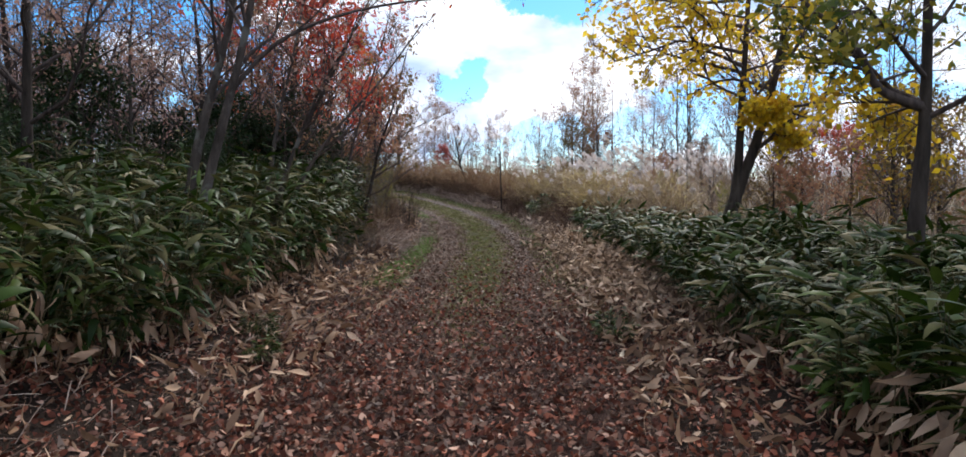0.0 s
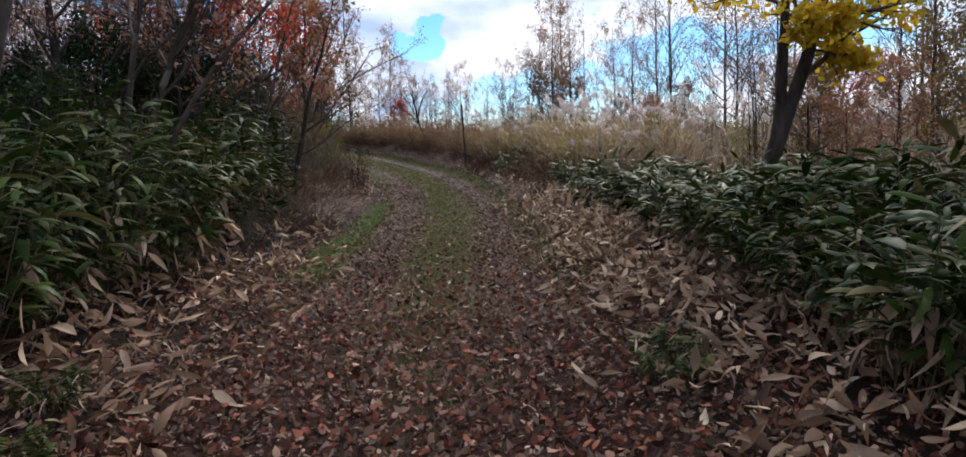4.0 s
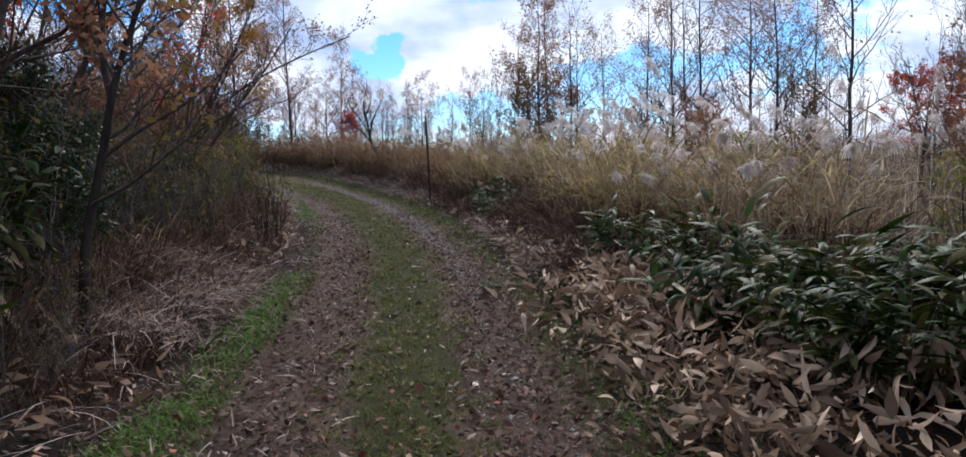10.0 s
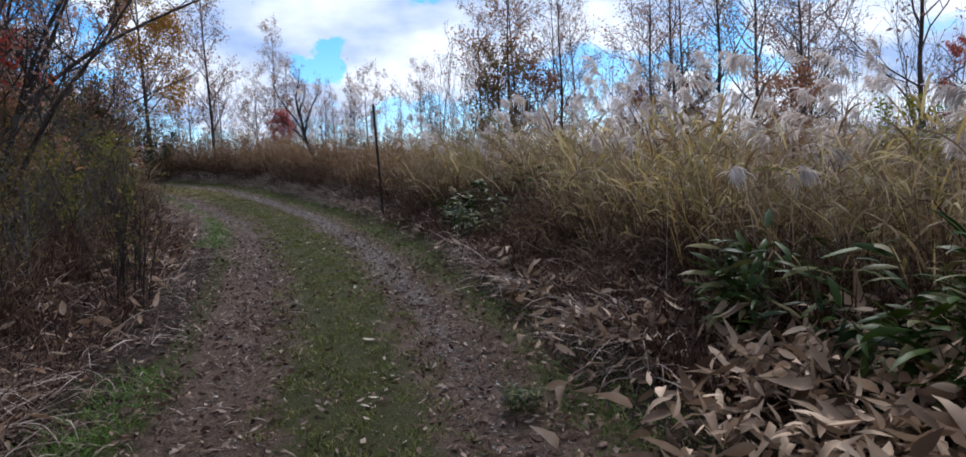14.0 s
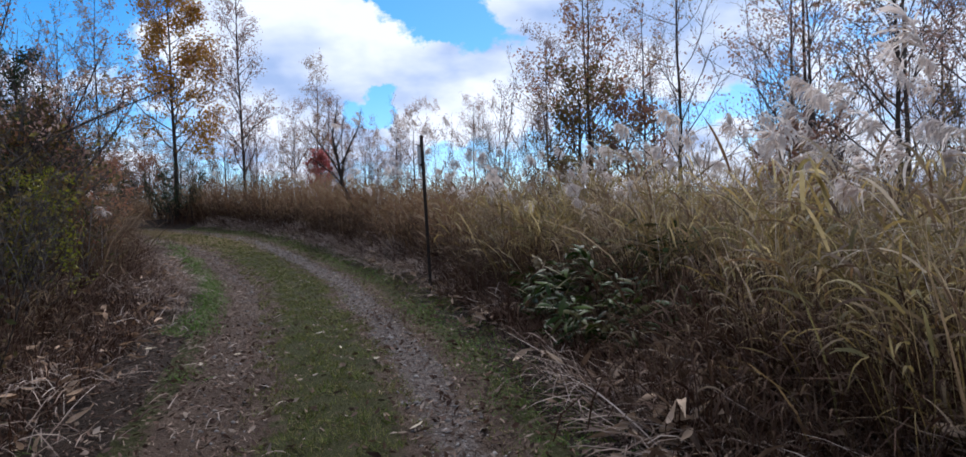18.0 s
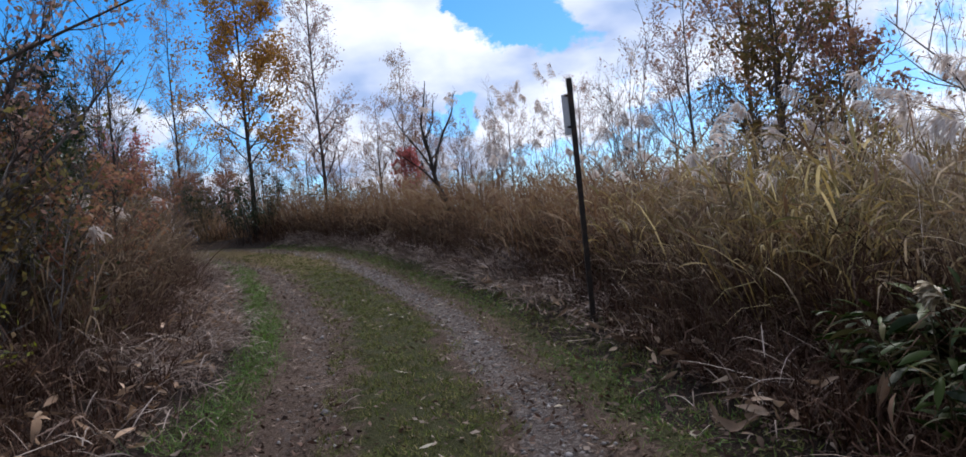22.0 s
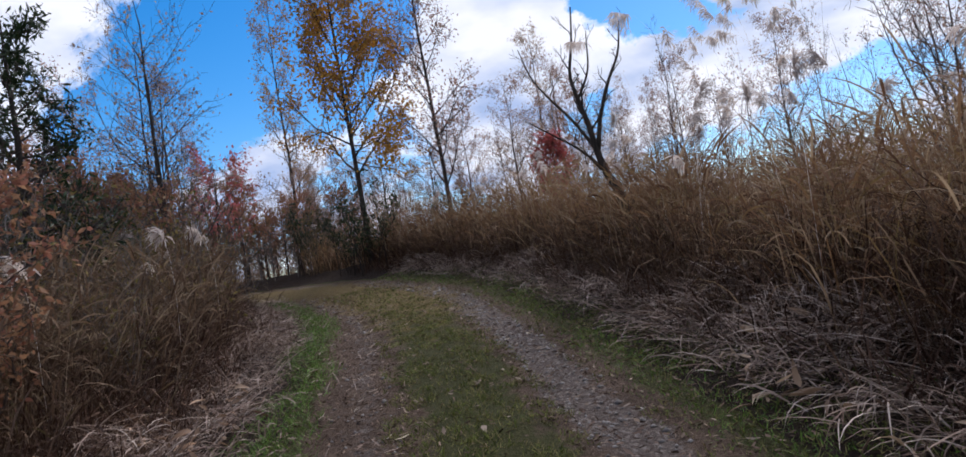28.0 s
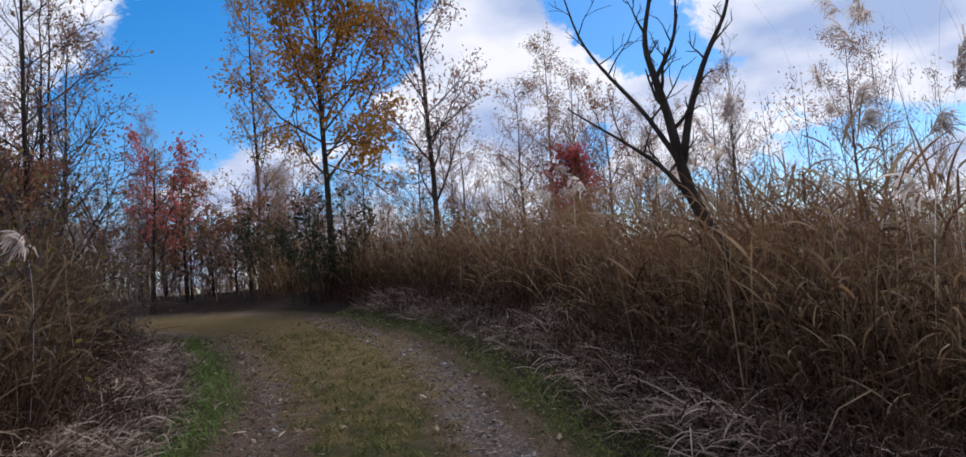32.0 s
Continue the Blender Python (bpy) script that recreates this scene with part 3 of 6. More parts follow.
# the track: two gravelly wheel ruts with a mossy crown
NU = 41
us = np.linspace(-HALF - 0.35, HALF + 0.35, NU)
seg = np.concatenate([[0], np.cumsum(np.hypot(*np.diff(LINE, axis=0).T))])
ks = np.arange(0, seg[-1], 0.12)
cx, cy = np.interp(ks, seg, LINE[:, 0]), np.interp(ks, seg, LINE[:, 1])
rx, ry = np.interp(ks, seg, LRIGHT[:, 0]), np.interp(ks, seg, LRIGHT[:, 1])
PX, PY = cx[:, None] + rx[:, None] * us, cy[:, None] + ry[:, None] * us
PU = np.broadcast_to(us, PX.shape).ravel()
PZ = land(PX, PY, PU) + 0.015 - 0.09 * np.clip((np.abs(PU) - HALF - 0.05) / 0.3, 0, 1)
i, j = np.meshgrid(np.arange(len(ks) - 1), np.arange(NU - 1), indexing="ij")
q = (i * NU + j).ravel()
track_mesh = mesh_of("track", np.stack([PX.ravel(), PY.ravel(), PZ], 1), np.stack([q, q + 1, q + 1 + NU, q + NU], 1), M["track"], True)
PYr = PY.ravel()
wob = 0.06 * wave(PX.ravel(), PYr, 0.6)
masks = {
    "humus": np.interp(PYr, [-6, 5, 9, 13], [1.0, 0.9, 0.35, 0.0]) * np.interp(np.abs(PU), [0, 1.2, 1.6], [0.85, 1.0, 1.0]),
    "rut": np.exp(-((np.abs(PU + wob) - 0.74) / 0.26) ** 2) * np.where(PU < 0, np.interp(PYr, [0, 20, 32], [0.3, 0.38, 0.5]), 0.85) * np.interp(PYr, [0, 12, 17, 22], [0.1, 0.25, 0.55, 1.0]),
    "moss": np.clip(np.exp(-((PU + 1.6 * wob) / 0.46) ** 2) + 0.9 * np.exp(-((np.abs(PU) - 1.36) / 0.28) ** 2), 0, 1) * np.interp(PYr, [2, 7, 11, 16], [0.15, 0.55, 0.85, 0.95]),
    "tan": np.interp(PYr, [27, 31, 36, 60], [0.0, 0.35, 0.75, 0.8]) * np.exp(-(PU / 1.1) ** 4),
}
for key, val in masks.items():
    a = track_mesh.attributes.new(key, "FLOAT", "POINT")
    a.data.foreach_set("value", val.astype(np.float32))
tagged(new("track", track_mesh), "rutted dirt track with gravel wheel lines and a mossy middle", "road", kind="structure")


# ---- plants ----
def sprout(r, out, root, way, length, rad, level, sub, twigs, curve=0.35):
    """A limb with its branches and twigs, added to out."""
    n = 5 if level == 1 else 4 if level == 2 else 3
    pts = [np.array(root, float)]
    d = np.array(way, float)
    for _ in range(n - 1):
        d = unit(d + r.normal(0, 0.16, 3) + np.array([0, 0, curve * (0.5 if level == 1 else 0.25)]))
        pts.append(pts[-1] + d * length / (n - 1))
    pts = np.array(pts)
    out.append((pts, np.linspace(rad, max(0.0022, rad * 0.3), n), level))
    more = sub if level == 1 else twigs if level == 2 else 0
    for q in range(more):
        t = 0.25 + 0.75 * (q + r.uniform(0, 1)) / more
        p = np.array([np.interp(t * (n - 1), np.arange(n), pts[:, c]) for c in range(3)])
        dd = unit(pts[min(n - 1, int(t * (n - 1)) + 1)] - pts[min(n - 2, int(t * (n - 1)))])
        side = unit(np.cross(dd, unit(r.normal(size=3))))
        sprout(r, out, p, unit(dd * 0.75 + side * 0.75 + np.array([0, 0, 0.12])), length * r.uniform(0.35, 0.6) * (1.1 - 0.4 * t), max(0.0025, rad * (0.5 if level == 1 else 0.45)), level + 1, sub, twigs, curve)


def stem(r, pts, r0, r1, count, reach, rise=0.8, start=0.4, sub=4, twigs=3, level=0, curve=0.35):
    """A stem drawn through the points (x, y, z), with limbs along it."""
    pts = np.array(pts, float)
    k = np.linspace(0, len(pts) - 1, 3 * len(pts))
    line = np.stack([np.interp(k, np.arange(len(pts)), pts[:, c]) for c in range(3)], 1)
    for _ in range(2):
        line[1:-1] = (line[:-2] + 2 * line[1:-1] + line[2:]) / 4
    rr = np.linspace(r0, r1, len(line))
    if level == 0 and pts[0][2] <= 0:
        rr[:2] *= (1.35, 1.12)
    out = [(line, rr, level)]
    for q in range(count):
        t = start + (0.99 - start) * (q + r.uniform(0, 0.8)) / count
        p = np.array([np.interp(t * (len(line) - 1), np.arange(len(line)), line[:, c]) for c in range(3)])
        az, el = q * 2.4 + r.normal(0, 0.5), rise * r.uniform(0.6, 1.2)
        sprout(r, out, p, (math.cos(az) * math.cos(el), math.sin(az) * math.cos(el), math.sin(el)), reach * r.uniform(0.6, 1.15) * (1.15 - 0.5 * t), max(0.004, np.interp(t, [0, 1], [r0, r1]) * 0.55), level + 1, sub, twigs, curve)
    return out


def grow(r, height, radius, lean=(0.0, 0.0), start=0.3, count=14, reach=0.35, rise=0.9, taper=0.7, sub=5, twigs=4, wob=0.02, curve=0.35, base=(0, 0, 0), sides=8):
    """A trunk with limbs, branches and twigs: lists of (line, radii, level)."""
    out = []
    k = 10
    f = np.linspace(0, 1, k)
    wx, wy = np.cumsum(r.normal(0, wob, k)) * height * 0.3, np.cumsum(r.normal(0, wob, k)) * height * 0.3
    trunk = np.stack([base[0] + lean[0] * height * f ** 1.2 + wx * f, base[1] + lean[1] * height * f ** 1.2 + wy * f, base[2] + height * f - 0.12 * (f == 0)], 1)
    tr = radius * (1 - 0.88 * f) * (1 + 0.35 * np.exp(-f * 18))
    out.append((trunk, tr, 0))

    def limb(root, way, length, rad, level):
        sprout(r, out, root, way, length, rad, level, sub, twigs, curve)

    for q in range(count):
        t = start + (0.97 - start) * (q + r.uniform(0, 0.8)) / count
        p = np.array([np.interp(t * (k - 1), np.arange(k), trunk[:, c]) for c in range(3)])
        az = q * 2.4 + r.normal(0, 0.4)
        el = rise * r.uniform(0.7, 1.2)
        ln = height * reach * (1 - taper * (t - start) / (1 - start)) * r.uniform(0.7, 1.15)
        limb(p, (math.cos(az) * math.cos(el), math.sin(az) * math.cos(el), math.sin(el)), ln, max(0.005, np.interp(t, f, tr) * 0.5), 1)
    return out


def wood_meshes(lines, trunk_mat, twig_mat, trunk_sides=8, single=False):
    """The trunks, and the limbs with their twigs: one by one, or all in one mesh."""
    trunks = [mesh_of("trunk", *tube(p, rr, trunk_sides), trunk_mat, True) for p, rr, lv in lines if lv == 0]
    limbs = []
    for p, rr, lv in lines:
        if lv == 1:
            limbs.append([])
        if lv > 0:
            limbs[-1].append(tube(p, rr, 5 if lv == 1 else 3))
    if single:
        return trunks, [(mesh_of("limb", *g[0], twig_mat, True), mesh_of("twig_spray", *joined(g[1:]), twig_mat, True) if len(g) > 1 else None) for g in limbs]
    return trunks, [(mesh_of("branchwork", *joined([t for g in limbs for t in g]), twig_mat, True), None)] if limbs else []


def crown_mesh(r, lines, count, size, mat, low=0.0, levels=(2, 3), droop=0.3, patch=None, spread=0.06, wide=0.55):
    """Leaves set along the twigs; patch thins them to clusters."""
    cand = [(p, lv) for p, rr, lv in lines if lv in levels]
    if patch is not None:
        cand = [c for c in cand if patch(c[0].mean(0))]
    if not cand:
        return None
    pick = r.integers(0, len(cand), count)
    t = r.uniform(0.2, 1.0, count)
    pos = np.empty((count, 3))
    for k in range(count):
        p = cand[pick[k]][0]
        s = t[k] * (len(p) - 1)
        a = min(int(s), len(p) - 2)
        pos[k] = p[a] + (p[a + 1] - p[a]) * (s - a)
    pos += r.normal(0, spread, (count, 3))
    ok = pos[:, 2] > low
    pos = pos[ok]
    axis = r.normal(size=(len(pos), 3)) + np.array([0, 0, -droop])
    ln = size * r.uniform(0.6, 1.3, len(pos))
    return mesh_of("crown", *leaves(r, pos, axis, ln, ln * wide, (0.15, 1.0, 0.08), 0.3), mat)


def tree(name, label, category, group, x, y, turn, lines, bark, twig, crowns, scale=1.0, sides=8, single=False):
    root = tagged(new(name), label, category, group)
    root.matrix_basis = pose(x, y, at(x, y) - 0.03, 0, 0, turn) @ Matrix.Scale(scale, 4)
    trunks, limbs = wood_meshes(lines, bark, twig, sides, single)
    for me in trunks:
        part("trunk", me, root)
    for me, fine in limbs:
        o = part("limb" if single else "branchwork", me, root)
        if not single:
            tagged(o, kind="stuff")
        if fine:
            tagged(part("twig_spray", fine, o), kind="stuff")
    for c, lab in crowns:
        if c:
            part("crown", c, root, lab)
    return root


def planted(src, x, y, turn, scale):
    s = src.scale[0]
    return copy_thing(src, pose(x, y, at(x, y) - 0.03, 0, 0, turn) @ Matrix.Scale(scale / s, 4))


def sasa(r, canes, height, spread=0.3, leaf=0.21, skirt=8):
    """A clump of broad-leaved bamboo grass: cane mesh and leaf mesh."""
    az = r.uniform(0, 2 * np.pi, canes)
    d = spread * np.sqrt(r.uniform(0, 1, canes))
    base = np.stack([d * np.cos(az), d * np.sin(az), np.full(canes, -0.05)], 1)
    tip = base + np.stack([np.cos(az) * height * 0.28, np.sin(az) * height * 0.28, height * r.uniform(0.55, 1.0, canes)], 1) + r.normal(0, 0.06, (canes, 3))
    stem = [tube(np.array([b, b * 0.45 + e * 0.55 + np.array([0, 0, 0.05]), e]), [0.005, 0.004, 0.002], 3) for b, e in zip(base, tip)]
    per = 10
    f = np.tile(np.linspace(0.36, 1.0, per), canes)
    k = np.repeat(np.arange(canes), per)
    pos = base[k] + (tip[k] - base[k]) * f[:, None]
    nn = len(pos)
    la = az[k] + r.normal(0, 1.3, nn)
    ln = leaf * r.uniform(0.7, 1.25, nn)
    lv = blades(r, pos, ln, r.uniform(0.75, 1.75, nn), r.uniform(0.3, 1.3, nn), ln * 0.205, 4, la, (0.18, 0.9, 1.0, 0.72, 0.04), fold=0.22)
    nd = canes + skirt
    da, dr = r.uniform(0, 2 * np.pi, nd), spread * r.uniform(0.8, 1.5, nd)
    dp = np.stack([dr * np.cos(da), dr * np.sin(da), height * r.uniform(0.12, 0.5, nd)], 1)
    hang = leaves(r, dp, np.stack([0.45 * np.cos(da), 0.45 * np.sin(da), -r.uniform(0.6, 1.2, nd)], 1) + r.normal(0, 0.25, (nd, 3)), leaf * r.uniform(0.6, 1.15, nd), leaf * r.uniform(0.15, 0.26, nd), (0.15, 0.9, 1.0, 0.6, 0.04), 0.7, 0.0, 0.4)
    return mesh_of("cane_tuft", *joined(stem), M["cane"], True), mesh_of("foliage", *lv, M["sasa"]), mesh_of("withered_skirt", *hang, M["sasa_dead"] if leaf < 0.24 else M["sasa_grey"])


def pampas(r, count, height, mat, plumes, segs=6, spread=0.28, strands=80, wide=0.012):
    """A tussock of tall grass: blade mesh and plume mesh."""
    az = r.uniform(0, 2 * np.pi, count)
    d = spread * np.sqrt(r.uniform(0, 1, count))
    base = np.stack([d * np.cos(az), d * np.sin(az), np.full(count, -0.04)], 1)
    ln = height * r.uniform(0.55, 1.05, count)
    up = np.where(r.uniform(0, 1, count) < 0.8, r.uniform(0.28, 0.92, count), 0.0)
    base[:, 2] += up * height
    base[:, :2] *= (1 + 0.6 * up)[:, None]
    ln = ln * np.where(up > 0, 0.32, 0.85)
    v = blades(r, base, ln, np.abs(r.normal(0.05, 0.12, count)) + r.uniform(0.25, 0.95, count) * (up > 0), np.where(up > 0, r.uniform(0.3, 2.4, count), r.uniform(0.1, 1.1, count)), wide * np.where(up > 0, 1.0, 0.6) * r.uniform(0.7, 1.7, count), segs, az + r.normal(0, 0.7, count), power=1.5)
    stalks = max(5, count // 4)
    sb = np.stack([r.normal(0, spread * 0.6, stalks), r.normal(0, spread * 0.6, stalks), np.full(stalks, -0.04)], 1)
    s = blades(r, sb, height * r.uniform(0.5, 1.15, stalks), r.uniform(0, 0.16, stalks), r.uniform(0, 0.35, stalks), 0.006, 3)
    bl = mesh_of("tuft", *joined([v, s]), mat)
    # dead lower leaves; their dark colour also carries the shade at the base
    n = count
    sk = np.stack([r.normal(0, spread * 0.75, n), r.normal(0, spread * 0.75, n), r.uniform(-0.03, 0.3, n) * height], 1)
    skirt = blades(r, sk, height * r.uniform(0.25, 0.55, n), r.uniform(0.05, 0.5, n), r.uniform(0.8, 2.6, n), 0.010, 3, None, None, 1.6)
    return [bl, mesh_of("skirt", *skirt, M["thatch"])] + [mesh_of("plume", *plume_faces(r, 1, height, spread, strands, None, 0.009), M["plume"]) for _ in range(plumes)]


def plume_faces(r, plumes, height, spread, strands=46, root=None, wide=0.014):
    """Feathery drooping flower heads on tall stalks."""
    pieces = []
    root = np.zeros((plumes, 3)) if root is None else root
    pa = r.normal(2.6, 0.8, plumes)
    pb = root + np.stack([r.normal(0, spread * 0.7, plumes), r.normal(0, spread * 0.7, plumes), np.full(plumes, -0.04)], 1)
    for q in range(plumes):
        ln = height * r.uniform(0.95, 1.4)
        v, f = blades(r, pb[q:q + 1], ln, r.uniform(0.0, 0.12), r.uniform(0.2, 1.2), 0.0035, 9, pa[q:q + 1], (1, 1, 0.9, 0.8, 0.7, 0.6, 0.4), 4.0)
        pieces.append((v, f))
        line = v.reshape(-1, 2, 3).mean(1)
        t = r.uniform(0.2, 1.0, strands)
        pos = line[-2] + (line[-1] - line[-2]) * t[:, None]
        nod = math.acos(max(-1.0, min(1.0, unit(line[-1] - line[-2])[2])))
        az = pa[q] + r.normal(0, 0.5, strands)
        pieces.append(blades(r, pos, r.uniform(0.09, 0.18, strands) * (1.2 - 0.35 * t), nod + r.uniform(-0.1, 0.8, strands), r.uniform(0.7, 1.9, strands), wide, 3, az, (0.5, 1, 1, 0.5), 1.0))
    return joined(pieces)


def clump_thing(name, label, category, group, meshes, names):
    root = tagged(new(name), label, category, group)
    for k, me in enumerate(meshes):
        o = part(names[min(k, len(names) - 1)], me, root)
        if o.name.startswith(("tuft", "skirt", "withered_skirt")):
            tagged(o, kind="stuff")
    return root


def scatter(r, n, x0, x1, y0, y1, keep_if):
    x, y = r.uniform(x0, x1, n), r.uniform(y0, y1, n)
    u = across(x, y)
    k = keep_if(x, y, u)
    return x[k], y[k], u[k]


def along(r, n, y0, y1, u0, u1, keep_if=None):
    """Points strewn evenly in a band beside or on the track: y0 to y1 along it, u0 to u1 across."""
    k0, k1 = np.searchsorted(LINE[:, 1], [y0, y1])
    s = r.uniform(k0, min(k1, len(LINE) - 2), n)
    a = s.astype(int)
    f = (s - a)[:, None]
    u = r.uniform(u0, u1, n)
    p = LINE[a] * (1 - f) + LINE[a + 1] * f + LRIGHT[a] * u[:, None]
    x, y = p[:, 0], p[:, 1]
    if keep_if is not None:
        k = keep_if(x, y, u)
        x, y, u = x[k], y[k], u[k]
    return x, y, u


def spread_out(x, y, gap):
    """Drops points that stand closer than gap to an earlier one."""
    kept = []
    for a in range(len(x)):
        if all((x[a] - x[b]) ** 2 + (y[a] - y[b]) ** 2 > gap * gap for b in kept[-400:]):
            kept.append(a)
    return np.array(kept, int)


def place_copies(sources, r, x, y, sc, tilt=4, placed=False):
    """Stands copies of the sources at the points; the first of each source is the source itself, unless it is placed already."""
    z = land(x, y)
    used = set(range(len(sources))) if placed else set()
    for a in range(len(x)):
        k = int(r.integers(0, len(sources)))
        src = sources[k]
        m = pose(x[a], y[a], z[a], r.normal(0, tilt), r.normal(0, tilt), r.uniform(0, 360)) @ Matrix.Scale(sc[a], 4)
        if k not in used:
            used.add(k)
            src.matrix_basis = m
        else:
            s = src.scale[0]
            copy_thing(src, m @ Matrix.Scale(1 / s, 4))


# ---- trees and shrubs along the track ----
r = np.random.default_rng(11)
# twin-stemmed grey tree in the bamboo on the left bank
twin = stem(r, [(0, 0, -0.1), (0, 0, 1.0), (0.15, 0.05, 1.85), (0.38, 0.1, 2.7), (0.48, 0.15, 3.3), (0.75, 0.3, 5.2)], 0.07, 0.02, 12, 1.6, 0.7, 0.45, 5, 4)
twin += stem(r, [(0.12, -0.05, -0.1), (0.15, -0.05, 0.9), (0.45, -0.05, 2.0), (0.68, -0.1, 2.8), (0.85, -0.1, 3.8), (1.1, -0.1, 5.4)], 0.066, 0.02, 10, 1.5, 0.7, 0.5, 5, 4)
twin += stem(r, [(0.5, -0.05, 2.2), (0.95, 0, 2.75), (1.7, 0.2, 3.1), (2.7, 0.5, 3.35), (3.6, 0.8, 3.4)], 0.028, 0.004, 9, 0.8, 0.35, 0.25, 4, 3, 1)
tree("twin_stem_tree", "grey-barked leaning twin-stemmed tree, nearly bare, in bamboo grass", "tree", "", -3.1, 7.1, 0, twin, M["bark_grey"], M["twig"],
     [(crown_mesh(r, twin, 420, 0.07, M["red"], 2.0), "few red leaves")], single=True)
small = []
for dx, dz, rad in ((0.9, 2.6, 0.045), (1.5, 2.5, 0.035), (0.4, 2.9, 0.04), (1.2, 3.2, 0.03)):
    small += stem(r, [(0, 0, -0.1), (dx * 0.25, 0.05, dz * 0.4), (dx * 0.6, 0.1, dz * 0.75), (dx, 0.2, dz), (dx * 1.4, 0.3, dz * 1.35)], rad, 0.008, 9, 1.1, 0.7, 0.35, 5, 4)
tree("small_tree", "slender grey bare tree with several leaning stems", "tree", "", -2.9, 8.8, 0, small, M["bark_grey"], M["twig"],
     [(crown_mesh(r, small, 700, 0.065, M["mauve"], 1.6), "scattered faded leaves")], single=True)
redm = grow(r, 5.2, 0.10, (0.08, -0.05), 0.25, 16, 0.5, 0.6, 0.4, 6, 5, 0.02)
redm_t = tree("red_maple", "maple with orange-red autumn leaves behind the bamboo", "tree", "red maples", -4.0, 13.6, 40, redm, M["bark"], M["twig"],
     [(crown_mesh(r, redm, 11000, 0.08, M["red"], 2.4, patch=lambda q: (q[0] - 0.3) ** 2 + q[1] ** 2 < 2.6), "orange-red leaves")], single=True)
redm2 = grow(r, 5.6, 0.09, (-0.05, 0.0), 0.3, 16, 0.45, 0.6, 0.4, 5, 3, 0.02)
red2 = tree("red_maple", "maple with rust-red thinning autumn leaves", "tree", "red maples", -5.6, 17.5, 10, redm2, M["bark"], M["twig"],
            [(crown_mesh(r, redm2, 4200, 0.06, M["mauve"]), "faded rust leaves")])
planted(red2, -7.5, 11.0, 100, 1.0)
planted(red2, -4.5, 11.2, 30, 0.85)
planted(red2, -5.0, 21.5, 200, 0.8)
small_src = [o for o in scene.objects if o.name == "small_tree"][0]
for x, y, tn, sc in ((-3.9, 15.6, 30, 1.0), (-3.6, 19.6, -20, 0.95), (-4.0, 23.3, 50, 0.8), (-5.2, 5.0, 10, 1.2), (-5.6, 2.6, 20, 1.3)):
    planted(small_src, x, y, tn, sc)
lean_t = stem(r, [(0, 0, -0.1), (0.2, 0, 1.0), (0.8, 0.1, 1.9), (1.5, 0.3, 2.5), (2.3, 0.5, 2.95), (3.1, 0.6, 3.3)], 0.036, 0.007, 14, 1.0, 0.7, 0.3, 4, 3)
lean_t += stem(r, [(0.02, 0, -0.1), (0.1, 0, 1.2), (0.4, 0.1, 2.4), (0.9, 0.2, 3.4), (1.2, 0.2, 4.4)], 0.034, 0.007, 11, 1.1, 0.8, 0.35, 4, 3)
leaning = tree("leaning_tree", "dark leaning tree with bare limbs reaching over the verge", "tree", "leaning trees", -3.9, 19.6, 0, lean_t, M["bark_grey"], M["twig"],
               [(crown_mesh(r, lean_t, 900, 0.06, M["mauve"], 1.3), "faded brown leaves")], single=True)
# sapling with long leaves over the bank
sap = stem(r, [(0, 0, -0.1), (0.1, 0, 1.2), (0.45, 0.1, 2.6), (0.8, 0.2, 3.8), (1.0, 0.2, 4.6)], 0.03, 0.006, 12, 1.0, 0.9, 0.3, 4, 3)
sap += stem(r, [(0.05, 0, -0.1), (0.0, 0.1, 1.2), (0.1, 0.2, 2.4), (0.3, 0.3, 3.6)], 0.022, 0.005, 9, 0.9, 0.9, 0.3, 4, 3)
sap_t = tree("sapling", "thin leaning sapling with long drooping orange-brown leaves", "tree", "saplings", -2.7, 12.6, 0, sap, M["twig"], M["twig"],
             [(crown_mesh(r, sap, 620, 0.12, M["red"], 2.4, wide=0.3), "long orange-brown leaves")], single=True)
planted(sap_t, -3.2, 18.6, 60, 0.8)
# yellow maple with two trunks on the right
ym = stem(r, [(0, 0, -0.1), (0.06, 0, 0.4), (0.16, 0, 0.8), (0.30, 0, 1.2), (0.52, -0.03, 1.8), (0.75, -0.05, 2.6), (0.95, -0.05, 3.6), (1.25, 0, 5.2), (1.5, 0.1, 7.4)], 0.125, 0.02, 14, 1.8, 0.5, 0.45, 6, 4, curve=0.15)
ym += stem(r, [(0.22, 0, 1.0), (0.27, 0.01, 1.4), (0.30, 0.02, 1.9), (0.33, 0.03, 2.5), (0.40, 0.05, 3.5), (0.5, 0.1, 5.2), (0.6, 0.2, 7.4)], 0.075, 0.02, 14, 1.8, 0.5, 0.45, 6, 4, curve=0.15)
for z0, dx, dy, dz, ln in ((2.9, -1, -0.2, 0.08, 2.0), (3.2, -1, 0.1, 0.15, 2.1), (3.6, -1, -0.4, 0.2, 2.0), (4.0, -1, 0.3, 0.2, 2.0), (3.0, -0.8, -0.6, 0.15, 1.5)):
    sprout(r, ym, (0.32, 0.03, z0), unit(np.array([dx, dy, dz])), ln, 0.03, 1, 8, 5, 0.05)
low = []
